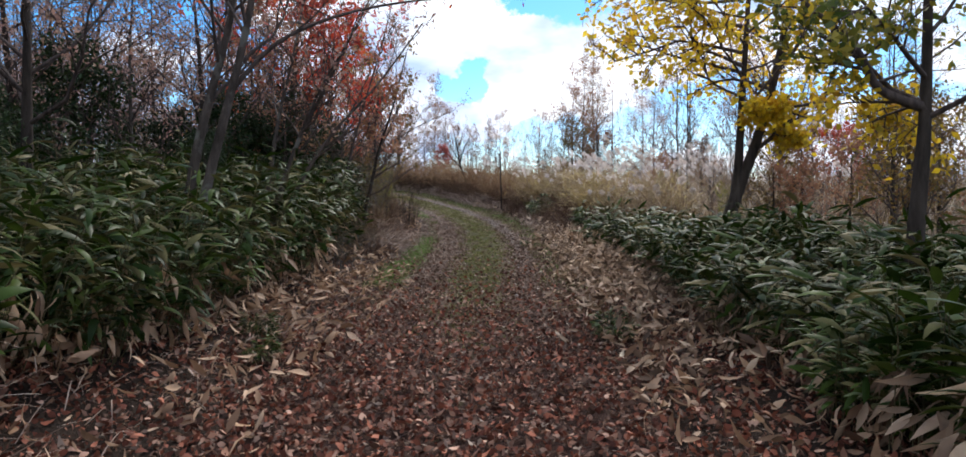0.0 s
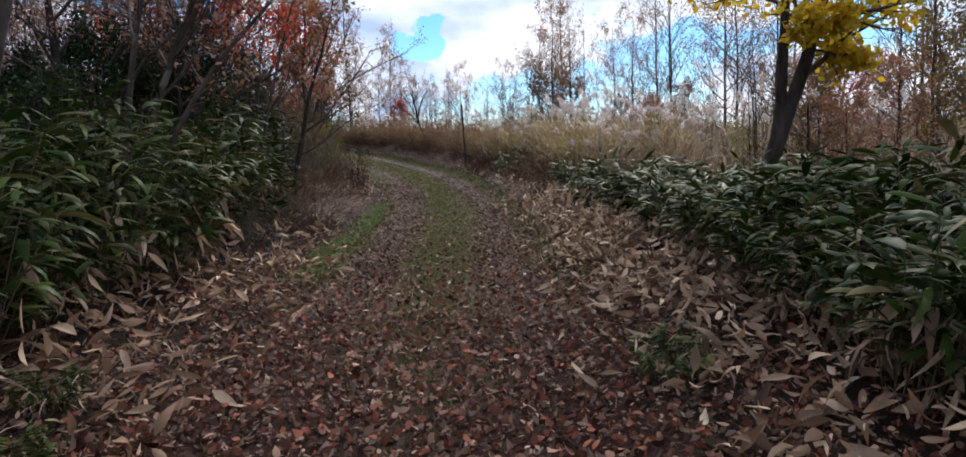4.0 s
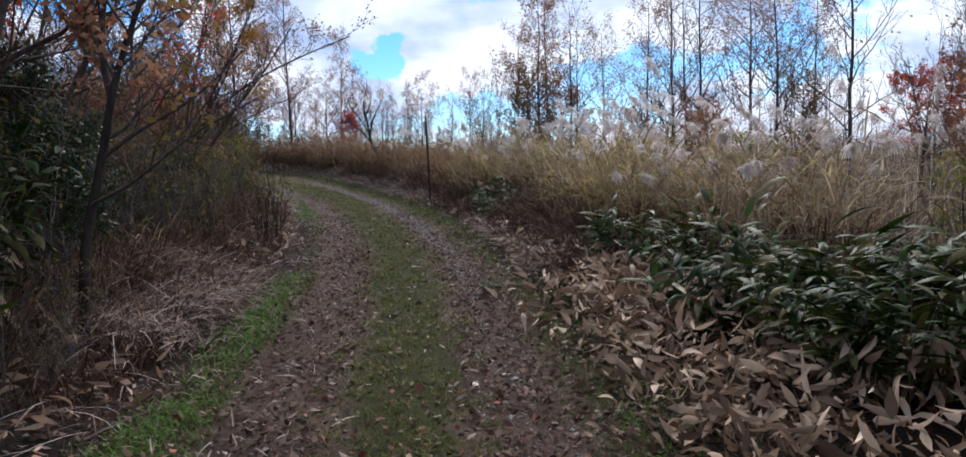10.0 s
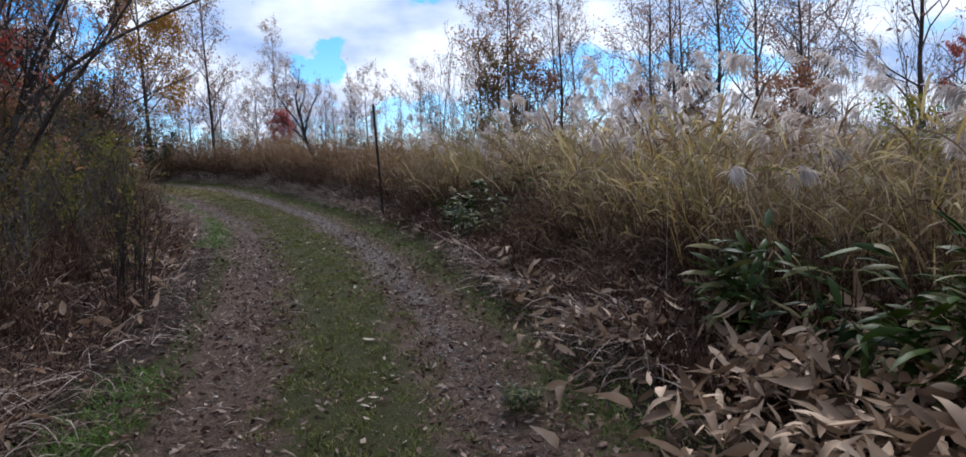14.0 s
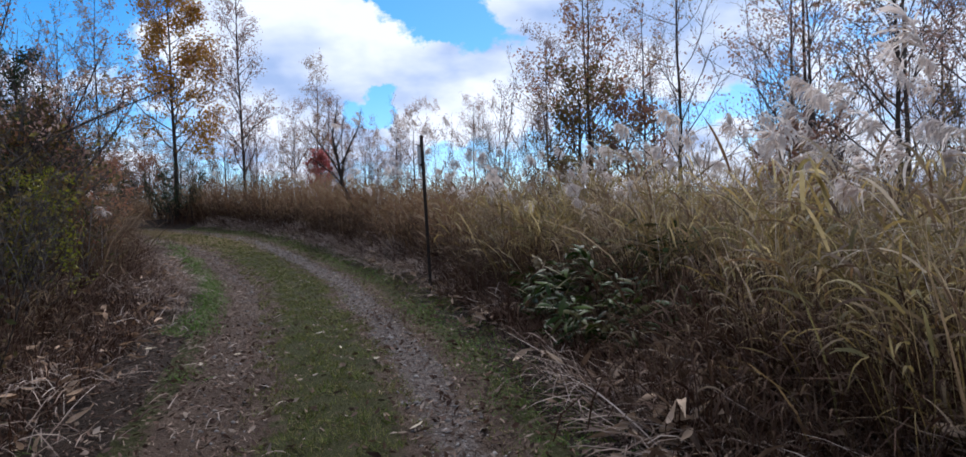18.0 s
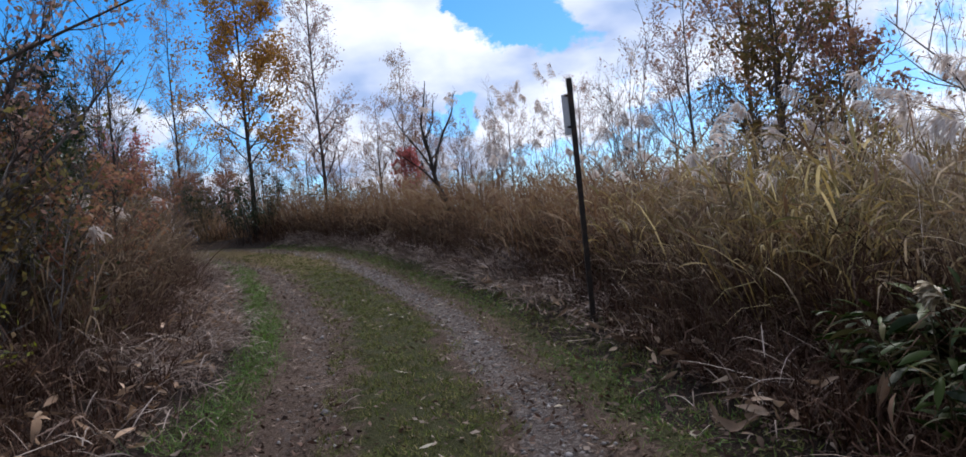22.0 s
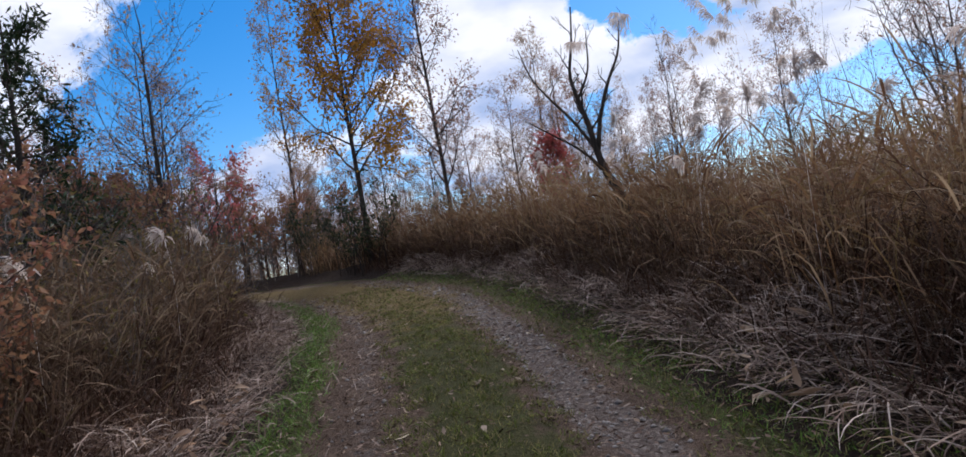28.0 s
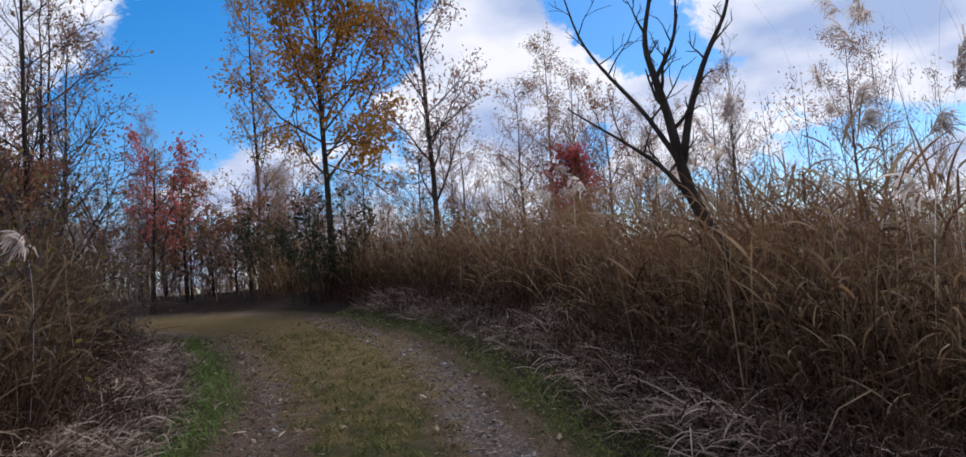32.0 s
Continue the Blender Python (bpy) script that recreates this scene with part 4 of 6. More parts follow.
for z0, dx, dy, dz, ln in ((2.0, 0.9, -0.5, 0.0, 0.6), (2.1, -0.2, -1, 0.0, 0.55), (1.95, 0.8, 0.4, -0.05, 0.6), (2.2, 0.5, -0.9, 0.05, 0.6)):
    sprout(r, low, (0.5, -0.03, z0), unit(np.array([dx, dy, dz])), ln, 0.018, 1, 7, 5, -0.05)
tree("yellow_maple", "two-trunked maple with bright yellow leaves on low boughs", "tree", "", 3.61, 10.34, 0, ym + low, M["bark"], M["twig"],
     [(crown_mesh(r, ym, 5400, 0.086, M["maple_yellow"], 2.0, wide=0.8), "yellow leaves"), (crown_mesh(r, low, 1300, 0.085, M["maple_yellow"], 0.9, wide=0.8), "hanging cluster of bright yellow leaves")], sides=10, single=True)
ok = stem(r, [(0, 0, -0.1), (0.02, 0, 0.8), (0.08, 0, 1.5), (0.1, 0, 1.95), (0.14, 0.05, 3.0), (0.2, 0.1, 5.5)], 0.08, 0.02, 9, 1.6, 0.5, 0.5, 6, 4, curve=0.2)
ok += stem(r, [(0.1, 0, 1.85), (-0.12, 0, 1.92), (-0.3, 0.03, 2.02), (-0.38, 0.05, 2.27), (-0.55, 0.08, 2.5), (-0.9, 0.1, 2.75), (-1.3, 0.1, 3.4)], 0.046, 0.012, 9, 1.1, 0.5, 0.3, 5, 4, 1)
yb = []
for z0, dx, dy, dz, ln in ((1.9, -1, 0.2, 0.1, 0.7), (1.9, -0.6, 0.8, 0.1, 0.8), (1.8, 0.6, 0.9, 0.0, 0.9), (1.9, 0.3, 1.0, 0.1, 0.9)):
    sprout(r, yb, (0.08, 0, z0), unit(np.array([dx, dy, dz])), ln, 0.016, 1, 7, 5, 0.0)
tree("turning_oak", "dark-trunked tree with green leaves turning yellow", "tree", "", 3.45, 5.46, 0, ok + yb, M["bark"], M["twig"],
     [(crown_mesh(r, ok, 3200, 0.085, M["oak_green"], 1.5, wide=0.6), "green leaves"), (crown_mesh(r, yb, 620, 0.07, M["maple_yellow"], 1.0, wide=0.7), "yellow leaves on the low boughs")], sides=10, single=True)

# the slim young trees beyond the bend
gold = grow(r, 9.3, 0.08, (-0.03, 0.0), 0.24, 32, 0.25, 0.6, 0.45, 6, 4, 0.012)
for z0, dx, dy, dz, ln in ((3.2, 1, -0.2, 0.1, 1.7), (3.0, 0.9, 0.3, 0.0, 1.5), (3.4, 0.9, -0.5, 0.15, 1.5)):
    sprout(r, gold, (-0.12, 0, z0 - 0.2), unit(np.array([dx, dy, dz])), ln * 1.15, 0.02, 1, 6, 3, -0.02)
tree("golden_oak", "slim young tree with golden-brown leaves at the bend", "tree", "", -7.5, 41.0, 0, gold, M["bark"], M["twig"],
     [(crown_mesh(r, gold, 15500, 0.10, M["gold"], 2.2, levels=(1, 2, 3), spread=0.14, patch=lambda q: wave(q[0] * 2 + q[1], q[2] * 1.4, 0.8) > -0.5), "golden-brown leaves")], single=True)
slim = grow(r, 9.5, 0.058, (-0.02, 0.0), 0.15, 34, 0.19, 0.7, 0.55, 6, 4, 0.01)
slim_b = tree("slim_tree", "slim upright tree, thinly hung with brown-grey leaves", "tree", "slim trees", -4.96, 40.15, 0, slim, M["bark"], M["twig"],
              [(crown_mesh(r, slim, 5200, 0.068, M["mauve"], spread=0.09), "sparse brown leaves")])
pale = grow(r, 8.2, 0.055, (0.02, 0.0), 0.12, 28, 0.22, 0.8, 0.6, 5, 3, 0.015)
pale_c = tree("slim_tree", "slim upright tree with pale tan thinning leaves", "tree", "slim trees", -3.7, 51.3, 0, pale, M["bark"], M["twig"],
              [(crown_mesh(r, pale, 4200, 0.068, M["pale"], spread=0.09), "pale tan leaves")])
planted(pale_c, -12.7, 47.4, 130, 1.25)
dead = stem(r, [(0.1, 0, -0.1), (0.06, 0, 0.45), (0.01, 0, 0.81), (-0.08, 0, 1.05), (-0.19, 0, 1.31), (-0.25, 0, 1.66), (-0.29, 0.02, 1.97), (-0.38, 0.03, 2.34), (-0.43, 0.05, 2.6), (-0.32, 0.08, 3.0), (-0.26, 0.1, 3.5)], 0.074, 0.009, 7, 0.5, 1.0, 0.5, 3, 3)
dead += stem(r, [(-0.21, 0, 1.55), (-0.13, 0, 1.95), (0.06, 0.03, 2.43), (0.26, 0.05, 2.75), (0.32, 0.05, 3.2)], 0.036, 0.008, 6, 0.45, 0.9, 0.25, 3, 3, 1)
dead += stem(r, [(-0.17, 0, 1.24), (-0.36, 0.02, 1.53), (-0.63, 0.05, 1.76), (-1.09, 0.1, 2.12)], 0.027, 0.006, 7, 0.5, 0.8, 0.2, 3, 3, 1)
dead += stem(r, [(-0.25, 0, 1.58), (-0.46, 0.03, 1.99), (-0.72, 0.06, 2.33), (-0.94, 0.1, 2.68), (-1.04, 0.12, 3.1)], 0.025, 0.006, 7, 0.5, 0.9, 0.2, 3, 3, 1)
dead += stem(r, [(-0.36, 0.02, 2.25), (-0.16, 0.05, 2.6), (-0.12, 0.08, 3.1)], 0.022, 0.006, 4, 0.4, 1.0, 0.2, 3, 2, 1)
tree("dead_tree", "dead forked tree with bare dark limbs in tall grass", "tree", "", -0.9, 33.2, 0, dead, M["bark"], M["bark"], [], sides=10, single=True)
crim = grow(r, 2.1, 0.03, (0.03, 0), 0.1, 18, 0.42, 0.8, 0.6, 5, 4, 0.02)
tree("crimson_bush", "small bush with crimson-pink autumn leaves", "bush", "", -2.35, 39.6, 0, crim, M["twig"], M["twig"],
     [(crown_mesh(r, crim, 1900, 0.09, M["crimson"], 0.8), "crimson leaves")])
tuft = []
for w in range(9):
    tuft += grow(r, r.uniform(1.5, 2.4), 0.014, (r.normal(0, 0.22), r.normal(0, 0.22)), 0.15, 9, 0.3, 1.0, 0.5, 4, 2, 0.03, base=(r.normal(0, 0.2), r.normal(0, 0.2), 0), sides=4)
dark_bush = tree("dark_shrub", "dense dark twiggy shrub at the foot of the golden tree", "bush", "dark shrubs", -7.9, 40.7, 0, tuft, M["bark"], M["bark"],
                 [(crown_mesh(r, tuft, 1400, 0.07, M["evergreen"]), "small dark leaves")], sides=4, scale=0.85)
planted(dark_bush, -9.8, 42.5, 60, 0.9)
planted(dark_bush, -5.3, 41.6, 160, 0.7)
# trees standing in the grass field on the right
brown = grow(r, 5.6, 0.05, (0.0, 0.0), 0.2, 20, 0.33, 0.65, 0.5, 5, 3, 0.02)
brown_e = tree("field_tree", "young oak with withered brown leaves in the grass field", "tree", "field trees", 4.3, 28.9, 0, brown, M["bark"], M["twig"],
               [(crown_mesh(r, brown, 2500, 0.075, M["brown"], 1.0), "withered brown leaves")])
olive = grow(r, 3.0, 0.06, (0.0, 0.0), 0.15, 18, 0.42, 0.6, 0.5, 6, 4, 0.02)
olive_e = tree("field_shrub", "bushy young tree with rusty and olive leaves in the field", "bush", "field shrubs", 3.6, 27.4, 0, olive, M["bark"], M["twig"],
               [(crown_mesh(r, olive, 2400, 0.07, M["olive"], 0.6), "olive-brown leaves")])
rusty = grow(r, 2.8, 0.05, (0.0, 0.0), 0.15, 16, 0.42, 0.6, 0.5, 5, 3, 0.02)
rusty_e = tree("field_shrub", "bushy shrub with dark rust-red leaves in the field", "bush", "field shrubs", 4.8, 28.2, 0, rusty, M["bark"], M["twig"],
               [(crown_mesh(r, rusty, 2000, 0.075, M["brown"], 0.5), "dark rust leaves")])
bare = grow(r, 6.0, 0.045, (0.02, 0.0), 0.15, 20, 0.32, 0.85, 0.5, 5, 4, 0.02)
bare_t = tree("bare_tree", "thin bare tree with fine upright twigs", "tree", "bare trees", 7.2, 24.0, 0, bare, M["bark"], M["twig"],
              [(crown_mesh(r, bare, 350, 0.07, M["pale"]), "last pale leaves")])
mauve_t = tree("field_tree", "young tree thinly hung with faded mauve-brown leaves", "tree", "field trees", 6.3, 25.0, 20, brown, M["bark_grey"], M["twig"],
               [(crown_mesh(r, brown, 3600, 0.058, M["mauve"], spread=0.09), "faded mauve-brown leaves")], scale=0.85)
bare2 = []
for w in range(5):
    bare2 += grow(r, r.uniform(2.5, 4.2), 0.02, (r.normal(0, 0.25), r.normal(0, 0.2)), 0.2, 8, 0.3, 1.0, 0.5, 4, 3, 0.03, base=(r.normal(0, 0.1), r.normal(0, 0.1), 0), sides=5)
bare_s = tree("bare_shrub", "bare many-stemmed shrub with fine upright twigs", "bush", "bare shrubs", 2.6, 26.8, 0, bare2, M["twig"], M["twig"],
              [(crown_mesh(r, bare2, 120, 0.06, M["brown"]), "last brown leaves")], sides=5, scale=0.65)
for x, y, tn, sc in ((10.6, 28.0, 80, 1.3), (9.8, 25.2, 150, 1.1), (16, 33, 10, 1.2), (8.4, 36, 200, 1.0), (19, 24, 90, 1.2), (4.4, 33.4, 60, 0.9)):
    planted(mauve_t, x, y, tn, sc)
planted(pale_c, 5.2, 32.3, 70, 0.88)
for x, y, tn, sc in ((9.4, 21.6, 40, 1.1), (5.5, 29.2, 100, 0.85), (7.6, 26.6, 200, 1.1), (8.5, 27.8, 260, 1.05), (14, 22, 300, 1.2), (18, 28, 20, 1.15), (11.6, 19.5, 150, 1.0), (13, 17, 20, 1.0), (8.6, 14.3, 0, 0.9)):
    planted(bare_t, x, y, tn, sc)
for x, y, tn, sc in ((4.8, 22.5, 70, 0.6), (6.0, 18, 20, 0.65), (2.6, 31.5, 100, 0.7), (7.8, 28, 140, 1.1), (0.4, 39.5, 200, 0.9), (3.0, 33, 240, 1.0), (10, 20, 300, 1.0), (5.0, 13.5, 0, 0.8), (-1.0, 45, 45, 1.0)):
    planted(bare_s, x, y, tn, sc)
for x, y, tn, sc in ((13, 29, 70, 1.0), (10, 16, 0, 1.0)):
    planted(olive_e, x, y, tn, sc)
for x, y, tn, sc in ((5.6, 24, 10, 0.7), (9.0, 28, 60, 0.9), (7.5, 16, 100, 0.85), (12, 21, 200, 1.0), (8.6, 10.5, 30, 0.8), (-13, 44, 80, 1.2), (-10.5, 36, 80, 0.9)):
    planted(rusty_e, x, y, tn, sc)
for k in range(0, 22, 2):
    x, y = -14.5 + 0.85 * k + r.normal(0, 0.5), 45 + r.normal(0, 1.6) + 0.12 * abs(k - 9)
    planted((pale_c, mauve_t, slim_b, mauve_t)[k % 4], x, y, 50 * k, (0.42, 0.56, 0.4, 0.5)[k % 4] * r.uniform(0.85, 1.2))
lime_t = tree("leafy_shrub", "small shrub with yellow-green leaves beside the bamboo", "bush", "", 4.4, 16.5, 40, olive, M["twig"], M["twig"],
              [(crown_mesh(r, olive, 1500, 0.075, M["lime"], 0.4), "yellow-green leaves")], scale=0.42)
planted(rusty_e, 4.9, 18.6, 40, 0.62)
for x, y, tn, sc in ((-3.4, 19.0, 30, 0.6), (-4.0, 23.8, 260, 0.75), (-4.8, 20.2, 80, 0.9)):
    planted(olive_e, x, y, tn, sc)
for x, y, tn, sc in ((-3.4, 22.9, 10, 0.5), (-3.2, 20.4, 200, 0.42)):
    planted(lime_t, x, y, tn, sc)
for x, y, tn, sc in ((5.4, 8.6, 30, 0.7), (6.4, 10.6, 100, 0.8), (5.2, 12.2, 200, 0.62), (7.4, 8.2, 260, 0.9), (6.2, 6.6, 330, 0.7), (8.4, 12.5, 20, 0.9)):
    planted(olive_e, x, y, tn, sc)
for x, y, tn, sc in ((5.9, 7.6, 0, 0.62), (5.0, 10.9, 90, 0.5), (6.8, 12.6, 180, 0.7)):
    planted(rusty_e, x, y, tn, sc)
planted(lime_t, 4.9, 13.6, 120, 0.35)
for x, y, tn, sc in ((-3.7, 17.2, 0, 0.75), (-3.9, 21.0, 90, 0.8), (-4.4, 25.2, 180, 0.8), (-4.8, 27.6, 20, 0.7), (-5.2, 23.0, 250, 1.0), (-3.9, 14.0, 40, 0.7)):
    planted(rusty_e, x, y, tn, sc)
for x, y, tn, sc in ((-3.7, 43.6, 0, 0.78), (-2.5, 45.2, 80, 0.9), (-5.6, 45.4, 150, 0.75), (-0.7, 43.0, 210, 0.62), (1.2, 46.5, 300, 0.85), (-7.2, 47.0, 20, 0.8), (-9.6, 48.5, 110, 0.8), (3.6, 43.5, 40, 0.8), (6.2, 41.0, 190, 0.8)):
    planted(mauve_t, x, y, tn, sc)
planted(brown_e, -1.7, 41.5, 120, 0.62)
planted(bare_t, 4.0, 24.0, 30, 0.75)
# red trees beyond the bend
reds = grow(r, 4.0, 0.06, (0.05, 0.0), 0.25, 16, 0.4, 0.45, 0.4, 6, 4, 0.02)
red_far = tree("red_maple", "small spreading maple with dull crimson leaves", "tree", "red maples", -12.6, 42.1, 0, reds, M["bark"], M["twig"],
               [(crown_mesh(r, reds, 1700, 0.09, M["crimson"], 1.2), "dull crimson leaves")])
planted(brown_e, -13.0, 44.2, 120, 0.62)
planted(red_far, -19, 43, 220, 1.2)
for x, y, tn, sc in ((-8.4, 34.4, 10, 1.0), (-11.0, 37.4, 120, 1.05), (-9.4, 35.6, 200, 0.9), (-12.5, 32, 250, 1.1), (-8.3, 29, 60, 0.8)):
    planted(bare_t, x, y, tn, sc)
planted(redm_t, 11.6, 22.3, 30, 0.5)
for x, y, tn, sc in ((-15, 52, 0, 0.8), (-18.5, 49, 80, 0.7), (-21, 46, 140, 0.75), (-11, 52, 220, 0.7), (-24, 52, 10, 0.9), (-14.5, 38, 10, 0.6), (-9.9, 36.6, 120, 0.9), (-12.6, 37.2, 200, 0.95), (-16.5, 35.5, 50, 0.75), (-13, 33, 100, 0.7)):
    planted(mauve_t, x, y, tn, sc)

for k in range(14):
    turn = radians(-43 + 1.5 * k)
    far = 19.5 + 2.2 * (k % 3)
    x, y = -1.4 + far * math.sin(turn), 26.8 + far * math.cos(turn)
    if abs(across(np.array([x]), np.array([y]))[0]) > 1.7:
        planted((rusty_e, mauve_t, rusty_e)[k % 3], x, y, 77 * k, (0.85, 0.6, 0.75)[k % 3])

for x, y, tn, sc in ((-15.0, 43.4, 0, 1.1), (-16.3, 43.7, 90, 1.2), (-17.6, 44.2, 180, 1.2), (-19.2, 44.0, 20, 1.3), (-20.6, 42.6, 60, 1.3), (-22.2, 44.4, 110, 1.4), (-18.2, 41.0, 200, 1.1), (-21.5, 40.8, 260, 1.2)):
    planted((rusty_e, olive_e)[int(tn / 10) % 2], x, y, tn, sc * 0.7)
for x, y, tn, sc in ((-20.0, 46.6, 10, 0.8), (-22.6, 47.6, 70, 0.9), (-24.5, 45.4, 150, 0.9), (-17.4, 46.0, 220, 0.7)):
    planted(mauve_t, x, y, tn, sc)

# woodland on the left and around
wood_mix = [slim_b, pale_c, mauve_t, bare_t, red2, mauve_t]
x, y, u = scatter(r, 500, -24, -4.0, -6, 36, lambda x, y, u: (u < np.interp(y, [0, 12, 24, 36], [-4.5, -4.0, -5.5, -8])))
k = spread_out(x, y, 1.6)[:84]
for a in k:
    planted(wood_mix[int(r.integers(1, 6))], x[a], y[a], r.uniform(0, 360), r.uniform(0.7, 1.15))
x, y, u = scatter(r, 200, -34, -6, 46, 75, lambda x, y, u: y > 48)
k = spread_out(x, y, 3.4)[:16]
for a in k:
    planted(wood_mix[int(r.integers(0, 5))], x[a], y[a], r.uniform(0, 360), r.uniform(0.6, 0.9))
# trees added beside and behind the start, mostly unseen, to shade the near ground
for k, (x, y, sc) in enumerate(((6.4, 1.0, 1.15), (6.5, -2.5, 1.2), (3.8, -3.0, 1.25), (-4.2, -1.5, 1.2), (-3.6, -5.0, 1.2), (0.8, -7.5, 1.3), (7.5, 4.5, 1.1), (-5.5, 1.2, 1.15))):
    planted((red2, brown_e)[k % 2], x, y, 70 * k, sc)
ever = grow(r, 2.8, 0.07, (0, 0), 0.05, 22, 0.5, 0.45, 0.6, 5, 3, 0.02)
ever_t = tree("evergreen_shrub", "dense dark evergreen shrub in the shade of the wood", "bush", "evergreen shrubs", -5.9, 9.8, 0, ever, M["bark"], M["twig"],
              [(crown_mesh(r, ever, 7000, 0.075, M["evergreen"], 0.1, wide=0.45, spread=0.09), "dark green leaves")])
cedar = grow(r, 4.4, 0.08, (0, 0), 0.05, 40, 0.30, 0.2, 0.75, 7, 4, 0.01)
tree("evergreen_tree", "dark evergreen tree standing over the withered grass", "tree", "", -7.7, 31.0, 0, cedar, M["bark"], M["twig"],
     [(crown_mesh(r, cedar, 6000, 0.10, M["evergreen"], 0.3, wide=0.3), "dark green foliage")])
for x, y, tn, sc in ((-4.1, 12.6, 300, 0.8), (-4.4, 11.7, 40, 0.85), (-4.0, 9.9, 140, 0.6), (-3.8, 13.0, 80, 0.65),  (-7.4, 8, 100, 0.8), (-6.8, 5.5, 170, 0.75), (-8.5, 12, 240, 0.9), (-4.6, 15, 10, 0.6), (-9, 3, 0, 0.9), (-7, 19, 40, 0.7), (-3.0, 14.2, 200, 0.5), (-5.2, 6.6, 20, 0.65), (-6.2, 8.3, 70, 0.7), (-5.3, 11.6, 110, 0.75), (-3.1, 13.2, 30, 0.5), (-3.3, 15.8, 110, 0.55), (-3.2, 17.6, 250, 0.45), (-3.5, 19.0, 10, 0.5)):
    planted(ever_t, x, y, tn, sc)
# brushwood on the left between bamboo and grass
brush = []
for q in range(3):
    bl = []
    for w in range(6):
        bl += grow(r, r.uniform(1.1, 2.1), 0.012, (r.normal(0, 0.25), r.normal(0, 0.25)), 0.12, 8, 0.45, 0.85, 0.5, 3, 2, 0.04, base=(r.normal(0, 0.2), r.normal(0, 0.2), 0), sides=4)
    brush.append(tree("brush_shrub", "twiggy brown shrub with a few olive leaves on the bank", "bush", "bank shrubs", -2.9, 13.5 + 1.5 * q, 0, bl, M["brushwood"], M["brushwood"],
                      [(crown_mesh(r, bl, (140, 320, 560)[q], 0.055, M["shrub"]), "small olive-brown leaves")], sides=4))
x, y, u = along(r, 700, 11.5, 26, -6, -2.6)
k = spread_out(x, y, 0.8)[:46]
for a in k:
    planted(brush[a % 3], x[a], y[a], r.uniform(0, 360), r.uniform(0.45, 0.9) + 0.14 * np.clip(-u[a] - 2.2, 0, 3))

for x, y, tn, sc in ((-7.6, 34.6, 90, 0.9), (-8.8, 36.2, 300, 1.0), (-8.0, 33.5, 10, 1.0), (-9.4, 34.5, 170, 1.1), (-10.4, 37.3, 20, 1.0), (-6.6, 30.0, 40, 1.2), (-7.0, 28.3, 90, 1.2), (-6.2, 27.0, 0, 1.1), (-8.6, 31.8, 200, 1.3), (-9.8, 33.0, 250, 1.4), (-11.0, 35.5, 300, 1.4), (-12.2, 38.0, 30, 1.3)):
    planted(brush[int(x * 10) % 2 + 1], x, y, tn, sc)
for x, y, tn, sc in ((-8.8, 30.0, 0, 0.9), (-10.6, 32.4, 90, 1.1), (-12.4, 34.4, 180, 1.2), (-13.6, 37.0, 60, 1.2), (-15.5, 39.5, 140, 1.2), (-17.5, 42.0, 220, 1.2)):
    planted(rusty_e, x, y, tn, sc)

reed = []
for w in range(12):
    reed += grow(r, r.uniform(0.8, 1.55), 0.009, (r.normal(0, 0.10), r.normal(0, 0.10)), 0.25, 6, 0.16, 1.2, 0.5, 2, 2, 0.03, base=(r.normal(0, 0.10), r.normal(0, 0.13), 0), sides=4)
stalks = tree("stalk_clump", "clump of dark dry upright stalks at the track edge", "bush", "stalk clumps", -2.0, 18.7, 0, reed, M["bark"], M["bark"],
              [(crown_mesh(r, reed, 160, 0.05, M["shrub"]), "few dry leaves")], sides=4)
planted(stalks, -2.25, 19.5, 140, 0.85)
planted(stalks, -2.5, 17.3, 250, 0.8)

# dark forked tree at the end of the bamboo on the left
rb = np.random.default_rng(12)
fork = stem(rb, [(-0.02, 0, -0.1), (0.0, 0, 0.4), (0.02, 0, 0.75), (0.19, 0, 1.4), (0.27, 0, 1.88), (0.44, 0, 2.35), (0.6, 0.05, 2.85), (0.85, 0.1, 3.9)], 0.05, 0.01, 10, 1.0, 0.8, 0.45, 5, 4)
fork += stem(rb, [(0.26, 0, 1.8), (0.2, 0.03, 2.1), (0.21, 0.05, 2.45), (0.3, 0.1, 3.0), (0.2, 0.1, 3.9)], 0.03, 0.008, 9, 1.0, 0.7, 0.2, 5, 4, 1)
fork += stem(rb, [(0.2, 0, 1.38), (0.5, -0.15, 1.55), (0.95, -0.3, 1.75), (1.3, -0.3, 2.1)], 0.02, 0.005, 9, 0.7, 0.7, 0.2, 4, 3, 1)
fork += stem(rb, [(0.05, 0, 1.0), (0.45, -0.2, 1.15), (0.9, -0.3, 1.5), (1.4, -0.35, 1.75)], 0.018, 0.005, 9, 0.7, 0.8, 0.2, 4, 3, 1)
